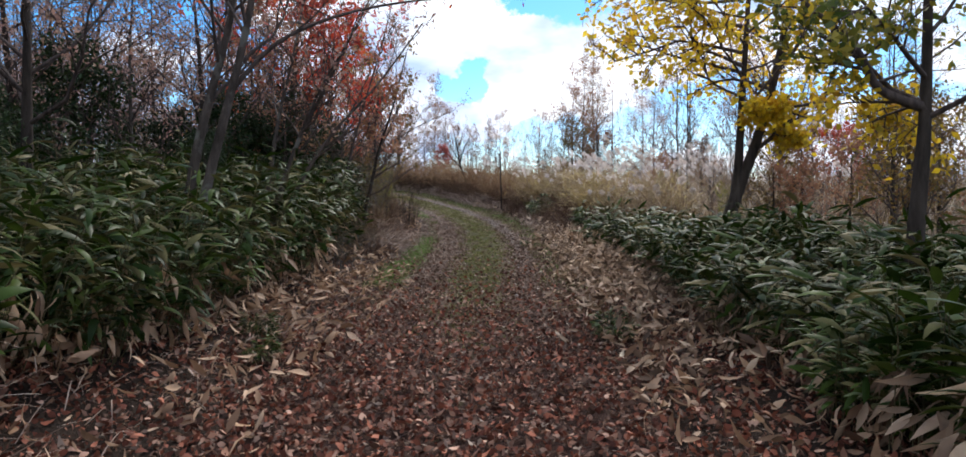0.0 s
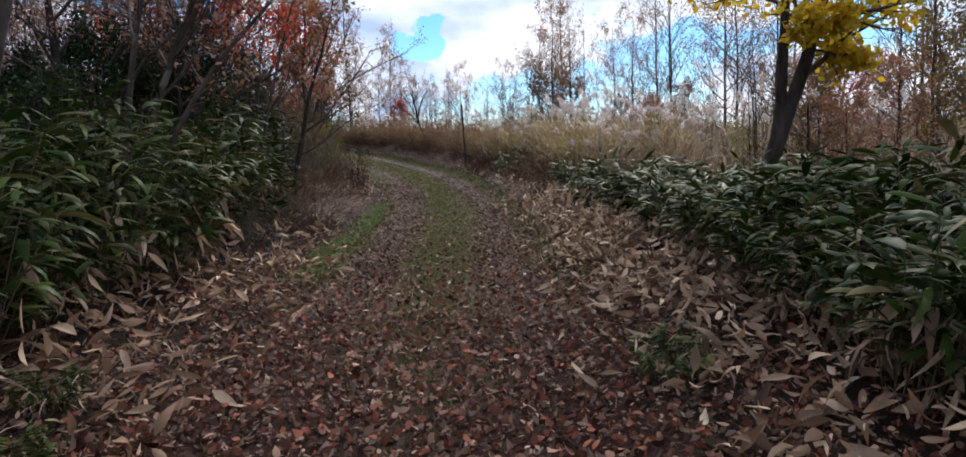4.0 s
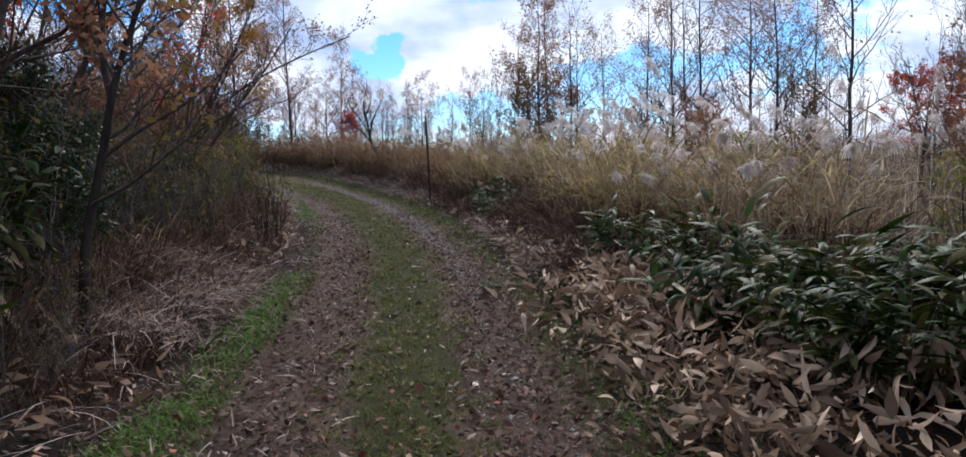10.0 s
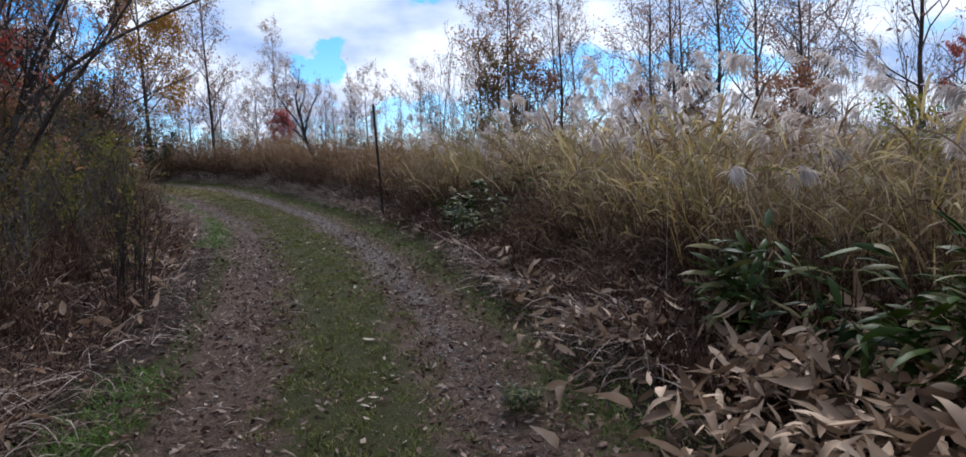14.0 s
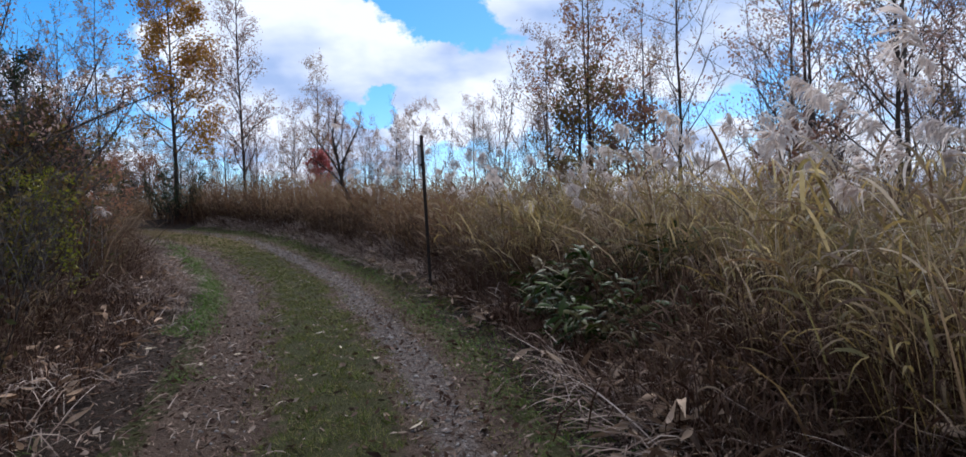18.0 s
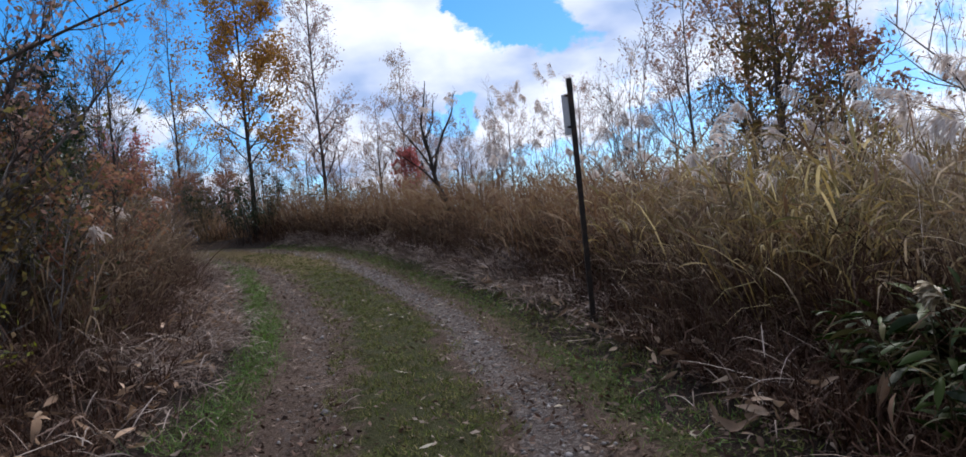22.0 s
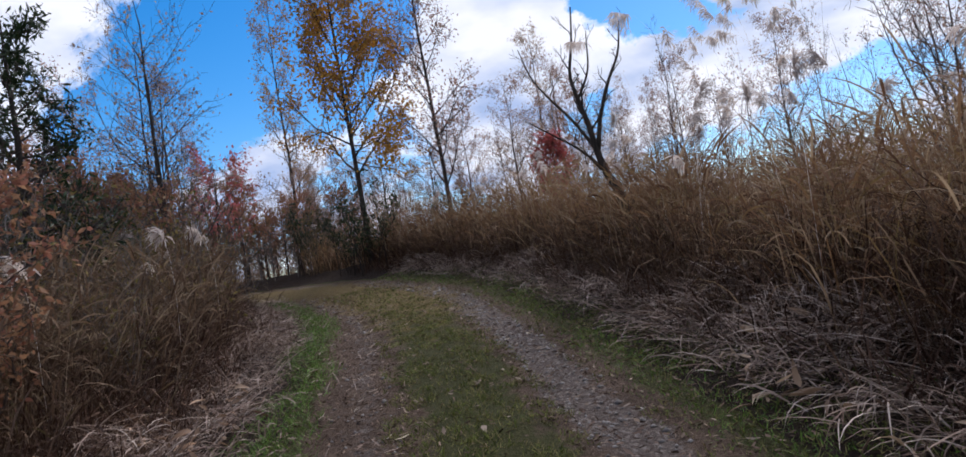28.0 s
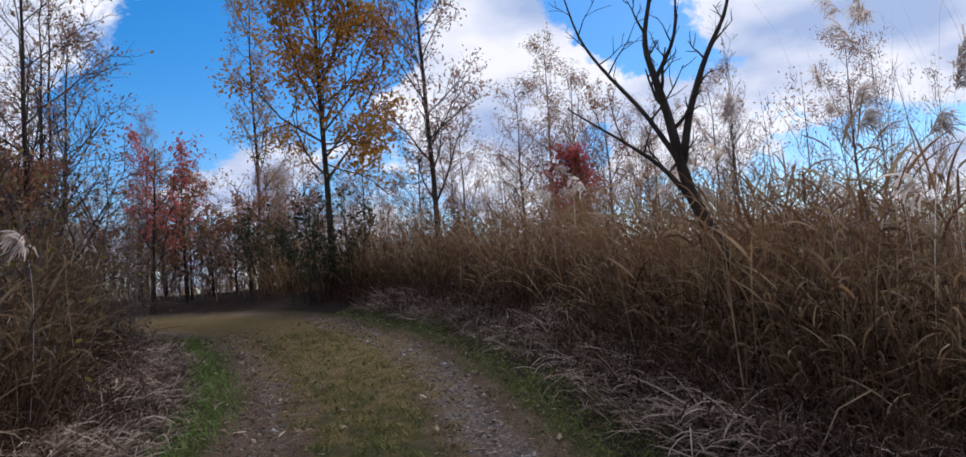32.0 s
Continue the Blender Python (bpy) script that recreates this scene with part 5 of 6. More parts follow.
tree("forked_tree", "dark forked tree with bare limbs and a few rust-brown leaves", "tree", "", -2.38, 13.6, 0, fork, M["bark"], M["twig"],
     [(crown_mesh(rb, fork, 1500, 0.075, M["brown"], 1.9, patch=lambda q: q[0] < 0.75), "rust-brown leaves in patches"), (crown_mesh(rb, fork, 130, 0.09, M["olive"], 1.2, patch=lambda q: q[0] > 0.75), "few pale olive leaves")], single=True)
planted(leaning, -4.4, 22.5, 0, 0.75)
for x, y, tn, sc in ((-3.7, 13.0, 30, 0.95), (-3.3, 14.5, 160, 0.72)):
    planted(ever_t, x, y, tn, sc)
for x, y, tn, sc in ((-3.9, 14.2, 0, 0.8), (-4.5, 13.2, 120, 0.85), (-3.6, 12.2, 210, 0.72)):
    planted(brown_e, x, y, tn, sc)
# low tangle on the bank under it
x, y, u = along(rb, 400, 9.2, 13.2, -3.2, -2.0)
for a in spread_out(x, y, 0.36)[:20]:
    planted(brush[int(a) % 3], x[a], y[a], rb.uniform(0, 360), rb.uniform(0.22, 0.36))
# dim scrub closing the left side of the grass strip
for x, y, tn, sc in ((-4.7, 25.4, 20, 0.95), (-5.5, 26.8, 100, 1.0), (-5.0, 24.2, 190, 0.8), (-6.3, 26.0, 250, 1.05)):
    planted(ever_t, x, y, tn, sc * 0.85)
for x, y, tn, sc in ((-4.2, 22.2, 0, 1.0), (-4.3, 24.6, 90, 1.15), (-5.0, 25.9, 150, 1.3), (-4.6, 23.4, 210, 1.1), (-3.9, 21.4, 300, 0.9)):
    planted(brush[2], x, y, tn, sc)
for x, y, tn, sc in ((-9.6, 35.4, 0, 0.95), (-10.4, 35.9, 70, 1.0), (-11.3, 36.5, 130, 1.1), (-10.8, 34.8, 200, 1.05), (-12.1, 37.2, 260, 1.1), (-8.7, 34.3, 320, 0.85), (-11.8, 35.4, 40, 1.3)):
    planted(rusty_e, x, y, tn, sc)
for x, y, tn, sc in ((-9.2, 34.9, 15, 1.1), (-8.0, 33.0, 80, 1.1), (-7.0, 31.8, 160, 1.0), (-6.0, 30.4, 230, 0.8), (-5.4, 29.6, 300, 0.7), (-10.2, 35.2, 100, 1.3)):
    planted(brush[2], x, y, tn, sc)
planted(dark_bush, -7.2, 40.5, 200, 1.0)
# scrub closing the view where the track turns away
for k, (x, y) in enumerate(((-14.6, 44.2), (-13.5, 44.0), (-12.4, 44.3), (-11.3, 43.6), (-10.3, 43.4), (-15.2, 46.2), (-13.8, 46.4), (-12.4, 46.2), (-11.2, 45.6))):
    planted((rusty_e, brush[2], olive_e)[k % 3], x, y, 65 * k, (0.72, 1.05, 0.62)[k % 3])

# ---- bamboo grass ----
r = np.random.default_rng(21)
names = ("cane_tuft", "foliage", "withered_skirt")
sasas = [clump_thing("bamboo_grass", "clump of broad-leaved dwarf bamboo with glossy green leaves", "bamboo grass", "bamboo grass thicket", sasa(r, 34, h, 0.32, 0.2), names) for h in (1.05, 1.1, 1.15, 1.4, 1.45, 1.5)]
xl, yl, ul = along(r, 2600, 0.5, 11.6, -6.0, -2.0, lambda x, y, u: u < -HALF - np.interp(y, [0, 3, 6, 9, 11.5], [1.5, 1.4, 1.15, 1.1, 1.35]))
kl = spread_out(xl, yl, 0.46)[:165]
xr, yr, ur = along(r, 2600, 2.2, 15.8, 1.6, 6.5, lambda x, y, u: (u > HALF + np.interp(y, [0, 4, 8, 12, 15.5], [1.25, 1.05, 1.15, 1.3, 1.1])) & (u < np.interp(y, [0, 9, 15.5], [6.5, 4.6, 2.4])))
kr = spread_out(xr, yr, 0.42)[:140]
low_l, high_l = kl[yl[kl] < 7.2], kl[yl[kl] >= 7.2]
place_copies(sasas[:3], r, xl[low_l], yl[low_l], r.uniform(0.95, 1.25, len(low_l)), 7)
place_copies(sasas[3:], r, xl[high_l], yl[high_l], r.uniform(0.85, 1.15, len(high_l)), 7)
broad = [clump_thing("bamboo_grass", "low clump of broad-leaved dwarf bamboo, fresh green leaves", "bamboo grass", "bamboo grass thicket", sasa(r, 34, 0.95, 0.32, 0.25, 30), names) for _ in range(4)]
xs, ys = np.concatenate([xr[kr], [1.2, -2.0, 0.95, -1.75]]), np.concatenate([yr[kr], [6.3, 6.1, 15.6, 5.4]])
sc = np.concatenate([r.uniform(0.68, 1.05, len(kr)) * np.interp(yr[kr], [2, 9, 12, 15], [1.0, 0.92, 0.92, 0.85]), [0.36, 0.28, 0.2, 0.26]])
place_copies(broad, r, xs, ys, sc, 9)
# tall clumps where the left thicket ends
place_copies(sasas[3:], np.random.default_rng(5), np.array([-2.75, -3.05, -3.3, -2.55, -3.6, -2.95]), np.array([11.9, 12.6, 11.7, 11.2, 12.4, 10.9]), np.array([1.0, 1.12, 1.15, 0.95, 1.2, 1.1]), 9, True)
# low patch of it in the grass short of the post
xp, yp = np.array([1.85, 1.75, 2.15, 1.95, 2.25, 2.0, 2.4, 2.55]), np.array([22.5, 21.9, 22.2, 21.1, 21.5, 20.4, 20.7, 21.7])
small_sasa = [clump_thing("bamboo_grass", "small dark clump of dwarf bamboo in the tall grass", "bamboo grass", "bamboo grass thicket", sasa(r, 26, h, 0.3, 0.2, -20), names) for h in (0.6, 0.7, 0.75)]
place_copies(small_sasa, r, xp, yp, np.array([0.8, 0.85, 1.0, 0.9, 1.05, 0.8, 1.0, 1.15]), 9)

# ---- tall grass ----
kinds = ("tuft", "skirt", "plume")
tall = [clump_thing("pampas_tussock", "tussock of tall dry pampas grass, golden brown", "pampas grass", "pampas grass", pampas(r, 120, h, M["pampas"], k), kinds) for k, h in ((1, 1.35), (0, 1.1), (2, 1.45))]
tall += [clump_thing("pampas_tussock", "tussock of tall pampas grass, olive turning gold", "pampas grass", "pampas grass", pampas(r, 110, h, M["pampas_green"], k, wide=0.015), kinds) for k, h in ((1, 1.4), (0, 1.25), (0, 1.3))]
rust = [clump_thing("pampas_tussock", "tussock of rust-brown withered pampas grass", "pampas grass", "pampas grass", pampas(r, 120, h, M["pampas_umber"], k), kinds) for k, h in ((0, 1.4), (1, 1.2), (0, 1.0))]
x, y, u = along(r, 5000, 13.5, 26, 2.2, 4.2, lambda x, y, u: (u > HALF + np.interp(y, [13.5, 15.5, 17, 24], [1.9, 1.6, 1.25, 1.2])) & ((u > 2.9) | (y < 19.3) | (y > 23.2)))
k = spread_out(x, y, 0.44)[:125]
place_copies(tall, r, x[k], y[k], r.uniform(0.75, 1.1, len(k)), 3)
x, y, u = along(r, 5000, 25.5, 40, 2.35, 4.2)
k = spread_out(x, y, 0.5)[:90]
place_copies(rust, r, x[k], y[k], r.uniform(0.85, 1.2, len(k)), 6)
x, y = np.array([-0.75, -0.45, -0.2, -1.0, -0.6, -0.1, -1.25, -0.3]), np.array([32.5, 32.2, 32.7, 32.9, 33.6, 33.3, 33.6, 31.8])
place_copies(rust, r, x, y, np.full(8, 1.15), 5)
rust_left = [clump_thing("pampas_tussock", "tussock of dark withered grass on the bank", "pampas grass", "pampas grass", pampas(r, 130, h, M["pampas_bank"], k, wide=0.011), kinds) for k, h in ((0, 1.35), (0, 1.15), (1, 1.2))]
# tufts in the darkened blade colour, shading the front of the stand
low_tufts = [clump_thing("grass_tussock", "low tussock of withered grass at the track side, coloured dark for shade below the tall grass", "grass tussock", "low grass tussocks", pampas(r, 130, h, M["pampas_dark"], 0, wide=0.008), kinds) for h in (0.85, 0.65, 0.75)]
low_tufts_left = [clump_thing("grass_tussock", "low tussock of drooping withered grass under the bank shrubs", "grass tussock", "low grass tussocks", pampas(r, 130, h, M["pampas_bank"], 0, wide=0.008), kinds) for h in (0.8, 0.65)]
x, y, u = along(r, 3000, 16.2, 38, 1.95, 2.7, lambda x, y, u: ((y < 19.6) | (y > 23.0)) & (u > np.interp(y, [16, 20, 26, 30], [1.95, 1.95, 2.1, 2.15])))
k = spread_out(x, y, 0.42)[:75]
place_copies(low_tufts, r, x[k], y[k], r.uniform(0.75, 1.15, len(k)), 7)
x, y, u = along(r, 4000, 12.5, 26, -4.2, -2.4)
k = spread_out(x, y, 0.5)[:64]
place_copies(low_tufts_left, r, x[k], y[k], r.uniform(0.6, 1.1, len(k)), 8)
x, y, u = along(r, 5000, 25.3, 38.5, -4.4, -2.7)
k = spread_out(x, y, 0.5)
k = k[:75]
place_copies(rust_left, r, x[k], y[k], r.uniform(0.85, 1.15, len(k)) * np.interp(y[k], [25, 28, 36], [0.95, 1.15, 1.25]), 6)


def far_grass(r, x, y, u, mat, label, height=1.5, per=26, plume_share=0.3, width=0.014, strands=12, segs=3):
    """Tussocks too many to count, in one mesh; returns their plumes."""
    z = land(x, y, u)
    nn = len(x) * per
    k = np.repeat(np.arange(len(x)), per)
    base = np.stack([x[k] + r.normal(0, 0.2, nn), y[k] + r.normal(0, 0.2, nn), z[k] - 0.03], 1)
    h = height * (r.uniform(0.6, 1.15, len(x)) * (1 + 0.22 * wave(x, y, 1.6)))[k]
    az = np.arctan2(base[:, 1] - y[k], base[:, 0] - x[k])
    up = np.where(r.uniform(0, 1, nn) < (0.76 if segs > 3 else 0.6), r.uniform(0.25, 0.92, nn), 0.0)
    base[:, 2] += up * h
    h = h * np.where(up > 0, 0.32, 0.9)
    width = width * r.uniform(0.7, 1.6, nn)
    v = blades(r, base, h * r.uniform(0.5, 1.15, nn), np.abs(r.normal(0.05, 0.14, nn)) + r.uniform(0.2, 0.9, nn) * (up > 0), r.uniform(0.3, 2.3, nn), width, segs, az + r.normal(0, 0.6, nn), power=1.5)
    stuff("grass_field", mesh_of("grass_field", *v, mat), label, "tall grass")
    pk = r.choice(len(x), int(len(x) * plume_share), False)
    root = np.stack([x[pk], y[pk], z[pk]], 1)
    return plume_faces(r, len(pk), height, 0.22, strands + 14, root, 0.016)


pl = []
for mat, label, n in ((M["pampas"], "thick stand of golden-brown pampas grass", 420), (M["pampas_green"], "thick stand of olive pampas grass", 260)):
    x, y, u = along(r, n, 13.5, 25.8, 2.2, 4.6, lambda x, y, u: (u > HALF + np.interp(y, [13.5, 15.5, 17, 24], [2.0, 1.7, 1.4, 1.35])) & ((u > 2.9) | (y < 19.3) | (y > 23.2)))
    pl.append(far_grass(r, x, y, u, mat, label, 1.35, 24, 0.06, 0.011, 14, 5))
x, y, u = along(r, 540, 25.5, 40, 2.35, 4.2)
pl.append(far_grass(r, x, y, u, M["pampas_umber"], "thick stand of rust-brown grass", 1.4, 28, 0.04, 0.010, 14, 5))
x, y, u = along(r, 560, 25, 38, -4.8, -2.65)
pl.append(far_grass(r, x, y, u, M["pampas_bank"], "thick stand of withered grass on the bank", 1.4, 28, 0.01, 0.010, 14, 5))
x, y, u = scatter(r, 2600, 2, 36, 12, 50, lambda x, y, u: (u > 4.0) & (x < 8 + 0.9 * y))
pl.append(far_grass(r, x, y, u, M["pampas"], "field of dry golden-brown pampas grass", 1.45, 18, 0.15, 0.018, 9))
x, y, u = scatter(r, 1500, -26, 3, 24, 58, lambda x, y, u: (u < -4.4) | ((u > 3.8) & (y > 27)))
pl.append(far_grass(r, x, y, u, M["pampas_rust"], "field of withered rust-brown grass", 1.2, 18, 0.04, 0.018, 9))
x, y, u = scatter(r, 620, 6, 30, -10, 13, lambda x, y, u: u > 5.6)
pl.append(far_grass(r, x, y, u, M["pampas"], "dry pampas grass behind the bamboo thicket", 1.2, 16, 0.06, 0.018, 9))
# dead blades whose dark colour deepens the shade under the tall grass
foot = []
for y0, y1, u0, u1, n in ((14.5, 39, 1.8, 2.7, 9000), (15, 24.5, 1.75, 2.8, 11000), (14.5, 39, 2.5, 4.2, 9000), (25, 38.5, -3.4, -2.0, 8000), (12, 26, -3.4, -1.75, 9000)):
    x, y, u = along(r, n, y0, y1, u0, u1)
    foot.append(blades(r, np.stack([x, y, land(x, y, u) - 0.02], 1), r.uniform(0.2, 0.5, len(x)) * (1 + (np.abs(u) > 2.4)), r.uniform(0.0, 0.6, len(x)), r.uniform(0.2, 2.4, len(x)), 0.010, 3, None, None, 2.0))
stuff("grass_thatch", mesh_of("grass_thatch", *joined(foot), M["thatch"]), "dead reddish-brown thatch at the foot of the tall grass, coloured darker for the shade there", "dry grass")
# silvery drifts of plumes in the field
for cx_, cy_, sx, sy, n in ((4.6, 24.5, 0.9, 1.2, 45), (3.9, 20.0, 0.7, 1.5, 32), (7.0, 20.5, 1.4, 1.4, 32), (5.4, 17.0, 1.0, 1.3, 26), (8.5, 15.5, 1.8, 1.6, 26), (0.7, 32.4, 0.7, 1.4, 30), (6.0, 31, 2.0, 2.5, 30)):
    x, y = r.normal(cx_, sx, n), r.normal(cy_, sy, n)
    ok_ = across(x, y) > 2.6
    x, y = x[ok_], y[ok_]
    pl.append(plume_faces(r, len(x), 2.45 if cx_ < 1 else 1.75 if cy_ < 23 and cx_ < 6 else 1.5, 0.2, 64, np.stack([x, y, land(x, y)], 1), 0.010))
stuff("grass_plumes", mesh_of("grass_plumes", *joined(pl), M["plume"]), "silvery pampas plumes over the grass field", "grass plumes")


cream = tagged(new("grass_plume"), "single cream pampas plume bent low beside the track", "pampas grass")
cream.matrix_basis = pose(1.66, 21.7, at(1.66, 21.7)) @ Matrix.Scale(0.55, 4)
part("stalk_and_head", mesh_of("stalk_and_head", *plume_faces(r, 1, 1.1, 0.02, 170, None, 0.03), M["pale_leaf"]), cream)

# far thicket of bare stems round the field
def thicket(r, x, y, height, mat_w, mat_l, leaf_n, label):
    z = land(x, y)
    n = len(x)
    per = 26
    k = np.repeat(np.arange(n), per)
    h = height * r.uniform(0.5, 1.1, n)
    base = np.stack([x, y, z - 0.1], 1)
    tr = blades(r, base, h * 1.05, np.abs(r.normal(0, 0.06, n)), r.normal(0, 0.1, n), 0.034, 3)
    f = r.uniform(0.15, 0.95, n * per)
    pos = base[k] + np.stack([r.normal(0, 0.05, n * per), r.normal(0, 0.05, n * per), h[k] * f], 1)
    ln = h[k] * 0.30 * (1.15 - f) * r.uniform(0.5, 1.3, n * per)
    az = r.uniform(0, 2 * np.pi, n * per)
    br = blades(r, pos, ln, r.uniform(0.4, 1.1, n * per), r.uniform(-0.7, 0.2, n * per), 0.017, 3, az)
    ends = br[0].reshape(-1, 4, 2, 3).mean(2)
    q = np.repeat(np.arange(n * per), 3)
    tw = blades(r, ends[q, r.integers(1, 4, len(q))], ln[q] * 0.5, r.uniform(0.1, 1.2, len(q)), r.uniform(-0.4, 0.3, len(q)), 0.013, 2)
    stuff("thicket", mesh_of("thicket", *joined([tr, br, tw]), mat_w), label, "thicket")
    lv = ends[r.integers(0, len(ends), leaf_n), r.integers(1, 4, leaf_n)] + r.normal(0, 0.12, (leaf_n, 3))
    stuff("thicket_leaves", mesh_of("thicket_leaves", *leaves(r, lv, r.normal(size=(leaf_n, 3)), 0.07, 0.04, (0.2, 1, 0.1)), mat_l), "thin pale leaves of the far thicket", "leaves")


x, y, u = scatter(r, 400, -20, 45, 36, 75, lambda x, y, u: (y > np.interp(x, [-20, -6, 2, 10, 25, 45], [50, 48, 47, 42, 38, 36])))
thicket(r, x[:170], y[:170], 5.5, M["brushwood"], M["mauve"], 14000, "far thicket of thin bare trees beyond the field")
x, y, u = scatter(r, 300, 9, 34, 5, 38, lambda x, y, u: x > 10 + 0.12 * np.abs(y - 15))
thicket(r, x[:60], y[:60], 5.0, M["brushwood"], M["mauve"], 8000, "thicket of thin bare trees at the side of the field")
x, y, u = scatter(r, 200, -17, 4, 42.5, 56, lambda x, y, u: u > 1.8)
thicket(r, x[:34], y[:34], 4.2, M["brushwood"], M["mauve"], 3500, "tangle of young trees beyond the bend")
x, y, u = scatter(r, 300, -42, -9, 34, 66, lambda x, y, u: (u < -9) | (y > 46))
thicket(r, x[:70], y[:70], 4.2, M["brushwood"], M["mauve"], 7000, "brown thicket beyond the bend")
x, y, u = scatter(r, 400, -16, -5, 0, 19, lambda x, y, u: u < -5)
thicket(r, x[:120], y[:120], 5.0, M["twig"], M["mauve"], 15000, "tangle of thin trees with faded reddish leaves")
x, y, u = scatter(r, 300, -26, -6, -3, 48, lambda x, y, u: u < np.interp(y, [0, 20, 48], [-6, -6, -9]))
thicket(r, x[:110], y[:110], 6.0, M["brushwood"], M["mauve"], 12000, "dense bare undergrowth of the wood")

x, y, u = scatter(r, 1200, -20, -2, 38, 50, lambda x, y, u: (u > 2.2) & (y > 41))
thicket(r, x[:110], y[:110], 1.7, M["brushwood"], M["mauve"], 7000, "low brown brushwood beyond the bend")
x, y, u = scatter(r, 900, -20, -5, 32, 47, lambda x, y, u: (u < -2.4) & (u > -7))
thicket(r, x[:100], y[:100], 1.7, M["brushwood"], M["shrub"], 6000, "low tangle of brushwood inside the bend")

# ---- dead leaves, straw and turf ----
def lying(r, pts, length, wide, lift, profile=(0.2, 1.0, 0.1), flat=0.8, curl=0.35, slope=0.25, fold=0.0):
    x, y, u = pts
    nn = len(x)
    z = land(x, y, u) + np.where(np.abs(u) < HALF + 0.05, 0.017, 0.0) + r.uniform(0.006, lift, nn)
    az = r.uniform(0, 2 * np.pi, nn)
    axis = np.stack([np.cos(az), np.sin(az), r.normal(0, slope, nn)], 1)
    ln = length * r.uniform(0.35, 1.35, nn)
    return leaves(r, np.stack([x, y, z], 1), axis, ln, ln * wide * r.uniform(0.65, 1.4, nn), profile, curl, flat, fold)


v = lying(r, along(r, 66000, -1, 13, -3.2, 3.0, lambda x, y, u: r.uniform(0, 1, len(x)) < np.interp(y, [-2, 4, 7, 10, 13], [1, 0.95, 0.45, 0.12, 0.02])), 0.046, 0.6, 0.07, (0.2, 1.0, 0.85, 0.1), 0.15, 0.8, 0.6)
stuff("leaf_litter", mesh_of("leaf_litter", *v, M["litter"]), "fallen red-brown leaves strewn over the track", "leaf litter")
v = lying(r, along(r, 60000, 2, 24, -2.0, 2.0, lambda x, y, u: r.uniform(0, 1, len(x)) < np.interp(y, [2, 5, 9, 12, 16, 24], [0.1, 0.7, 1.0, 0.6, 0.35, 0.15]) * np.where((np.abs(u) < 0.4) & (y > 8), 0.25, 1)), 0.046, 0.5, 0.05, (0.25, 1.0, 0.12), 0.3, 0.7, 0.5)
stuff("leaf_litter", mesh_of("leaf_litter", *v, M["litter_brown"]), "small curled brown leaves thick on the track", "leaf litter")
v = lying(r, along(r, 10000, 1, 38, -2.2, 2.2, lambda x, y, u: r.uniform(0, 1, len(x)) < np.interp(y, [1, 6, 9, 14, 22, 38], [0.15, 0.6, 1.0, 0.75, 0.4, 0.3])), 0.055, 0.42, 0.03, flat=0.65, slope=0.3)
stuff("leaf_litter", mesh_of("leaf_litter", *v, M["litter_pale"]), "pale dry leaves and chaff scattered on the track", "leaf litter")
v = lying(r, along(r, 60000, 3, 38, -1.7, 1.8, lambda x, y, u: r.uniform(0, 1, len(x)) < np.interp(y, [3, 7, 38], [0.3, 1, 0.8]) * np.where((np.abs(u) < 0.42) & (y > 8), 0.22, 1)), 0.034, 0.24, 0.022, (1.0, 0.7), 0.5, 0.35, 0.3)
stuff("chaff", mesh_of("chaff", *v, M["chaff"]), "fine brown leaf scraps and chaff trodden into the track", "leaf litter")
v = lying(r, along(r, 110, 2, 36, -1.6, 1.7), 0.10, 0.36, 0.03, (0.15, 0.9, 1.0, 0.5, 0.04), 0.8, 0.3, 0.15)
stuff("pale_leaves", mesh_of("pale_leaves", *v, M["pale_leaf"]), "single large pale fallen leaves on the track", "leaf litter")
v = lying(r, scatter(r, 16000, -24, -3.0, -8, 44, lambda x, y, u: u < -2.6), 0.11, 0.55, 0.08, flat=0.35, slope=0.5, curl=0.7)
stuff("leaf_litter", mesh_of("leaf_litter", *v, M["litter"]), "brown fallen leaves on the floor of the wood", "leaf litter")
dead_leaf = (0.15, 0.9, 1.0, 0.6, 0.04)
v1 = lying(r, along(r, 6200, -1, 11.5, -3.2, -0.8, lambda x, y, u: r.uniform(0, 1, len(x)) < np.interp(u, [-3.2, -2.2, -1.5, -0.8], [0.5, 1, 0.8, 0.08]) * np.interp(y, [2.5, 5, 9.8, 11], [0.06, 0.9, 0.9, 0.2]) * np.clip(0.75 + 0.9 * wave(x, y, 0.4), 0.15, 1)), 0.13, 0.27, 0.28, dead_leaf, 0.25, 0.8, 0.6, 0.35)
v3 = lying(r, along(r, 1600, 11, 30, -3.0, -1.6), 0.12, 0.27, 0.25, dead_leaf, 0.3, 0.5, 0.5, 0.35)
v4 = lying(r, along(r, 900, 17, 30, 1.4, 2.4, lambda x, y, u: wave(x, y, 0.5) > -0.1), 0.12, 0.27, 0.2, dead_leaf, 0.3, 0.5, 0.5, 0.35)
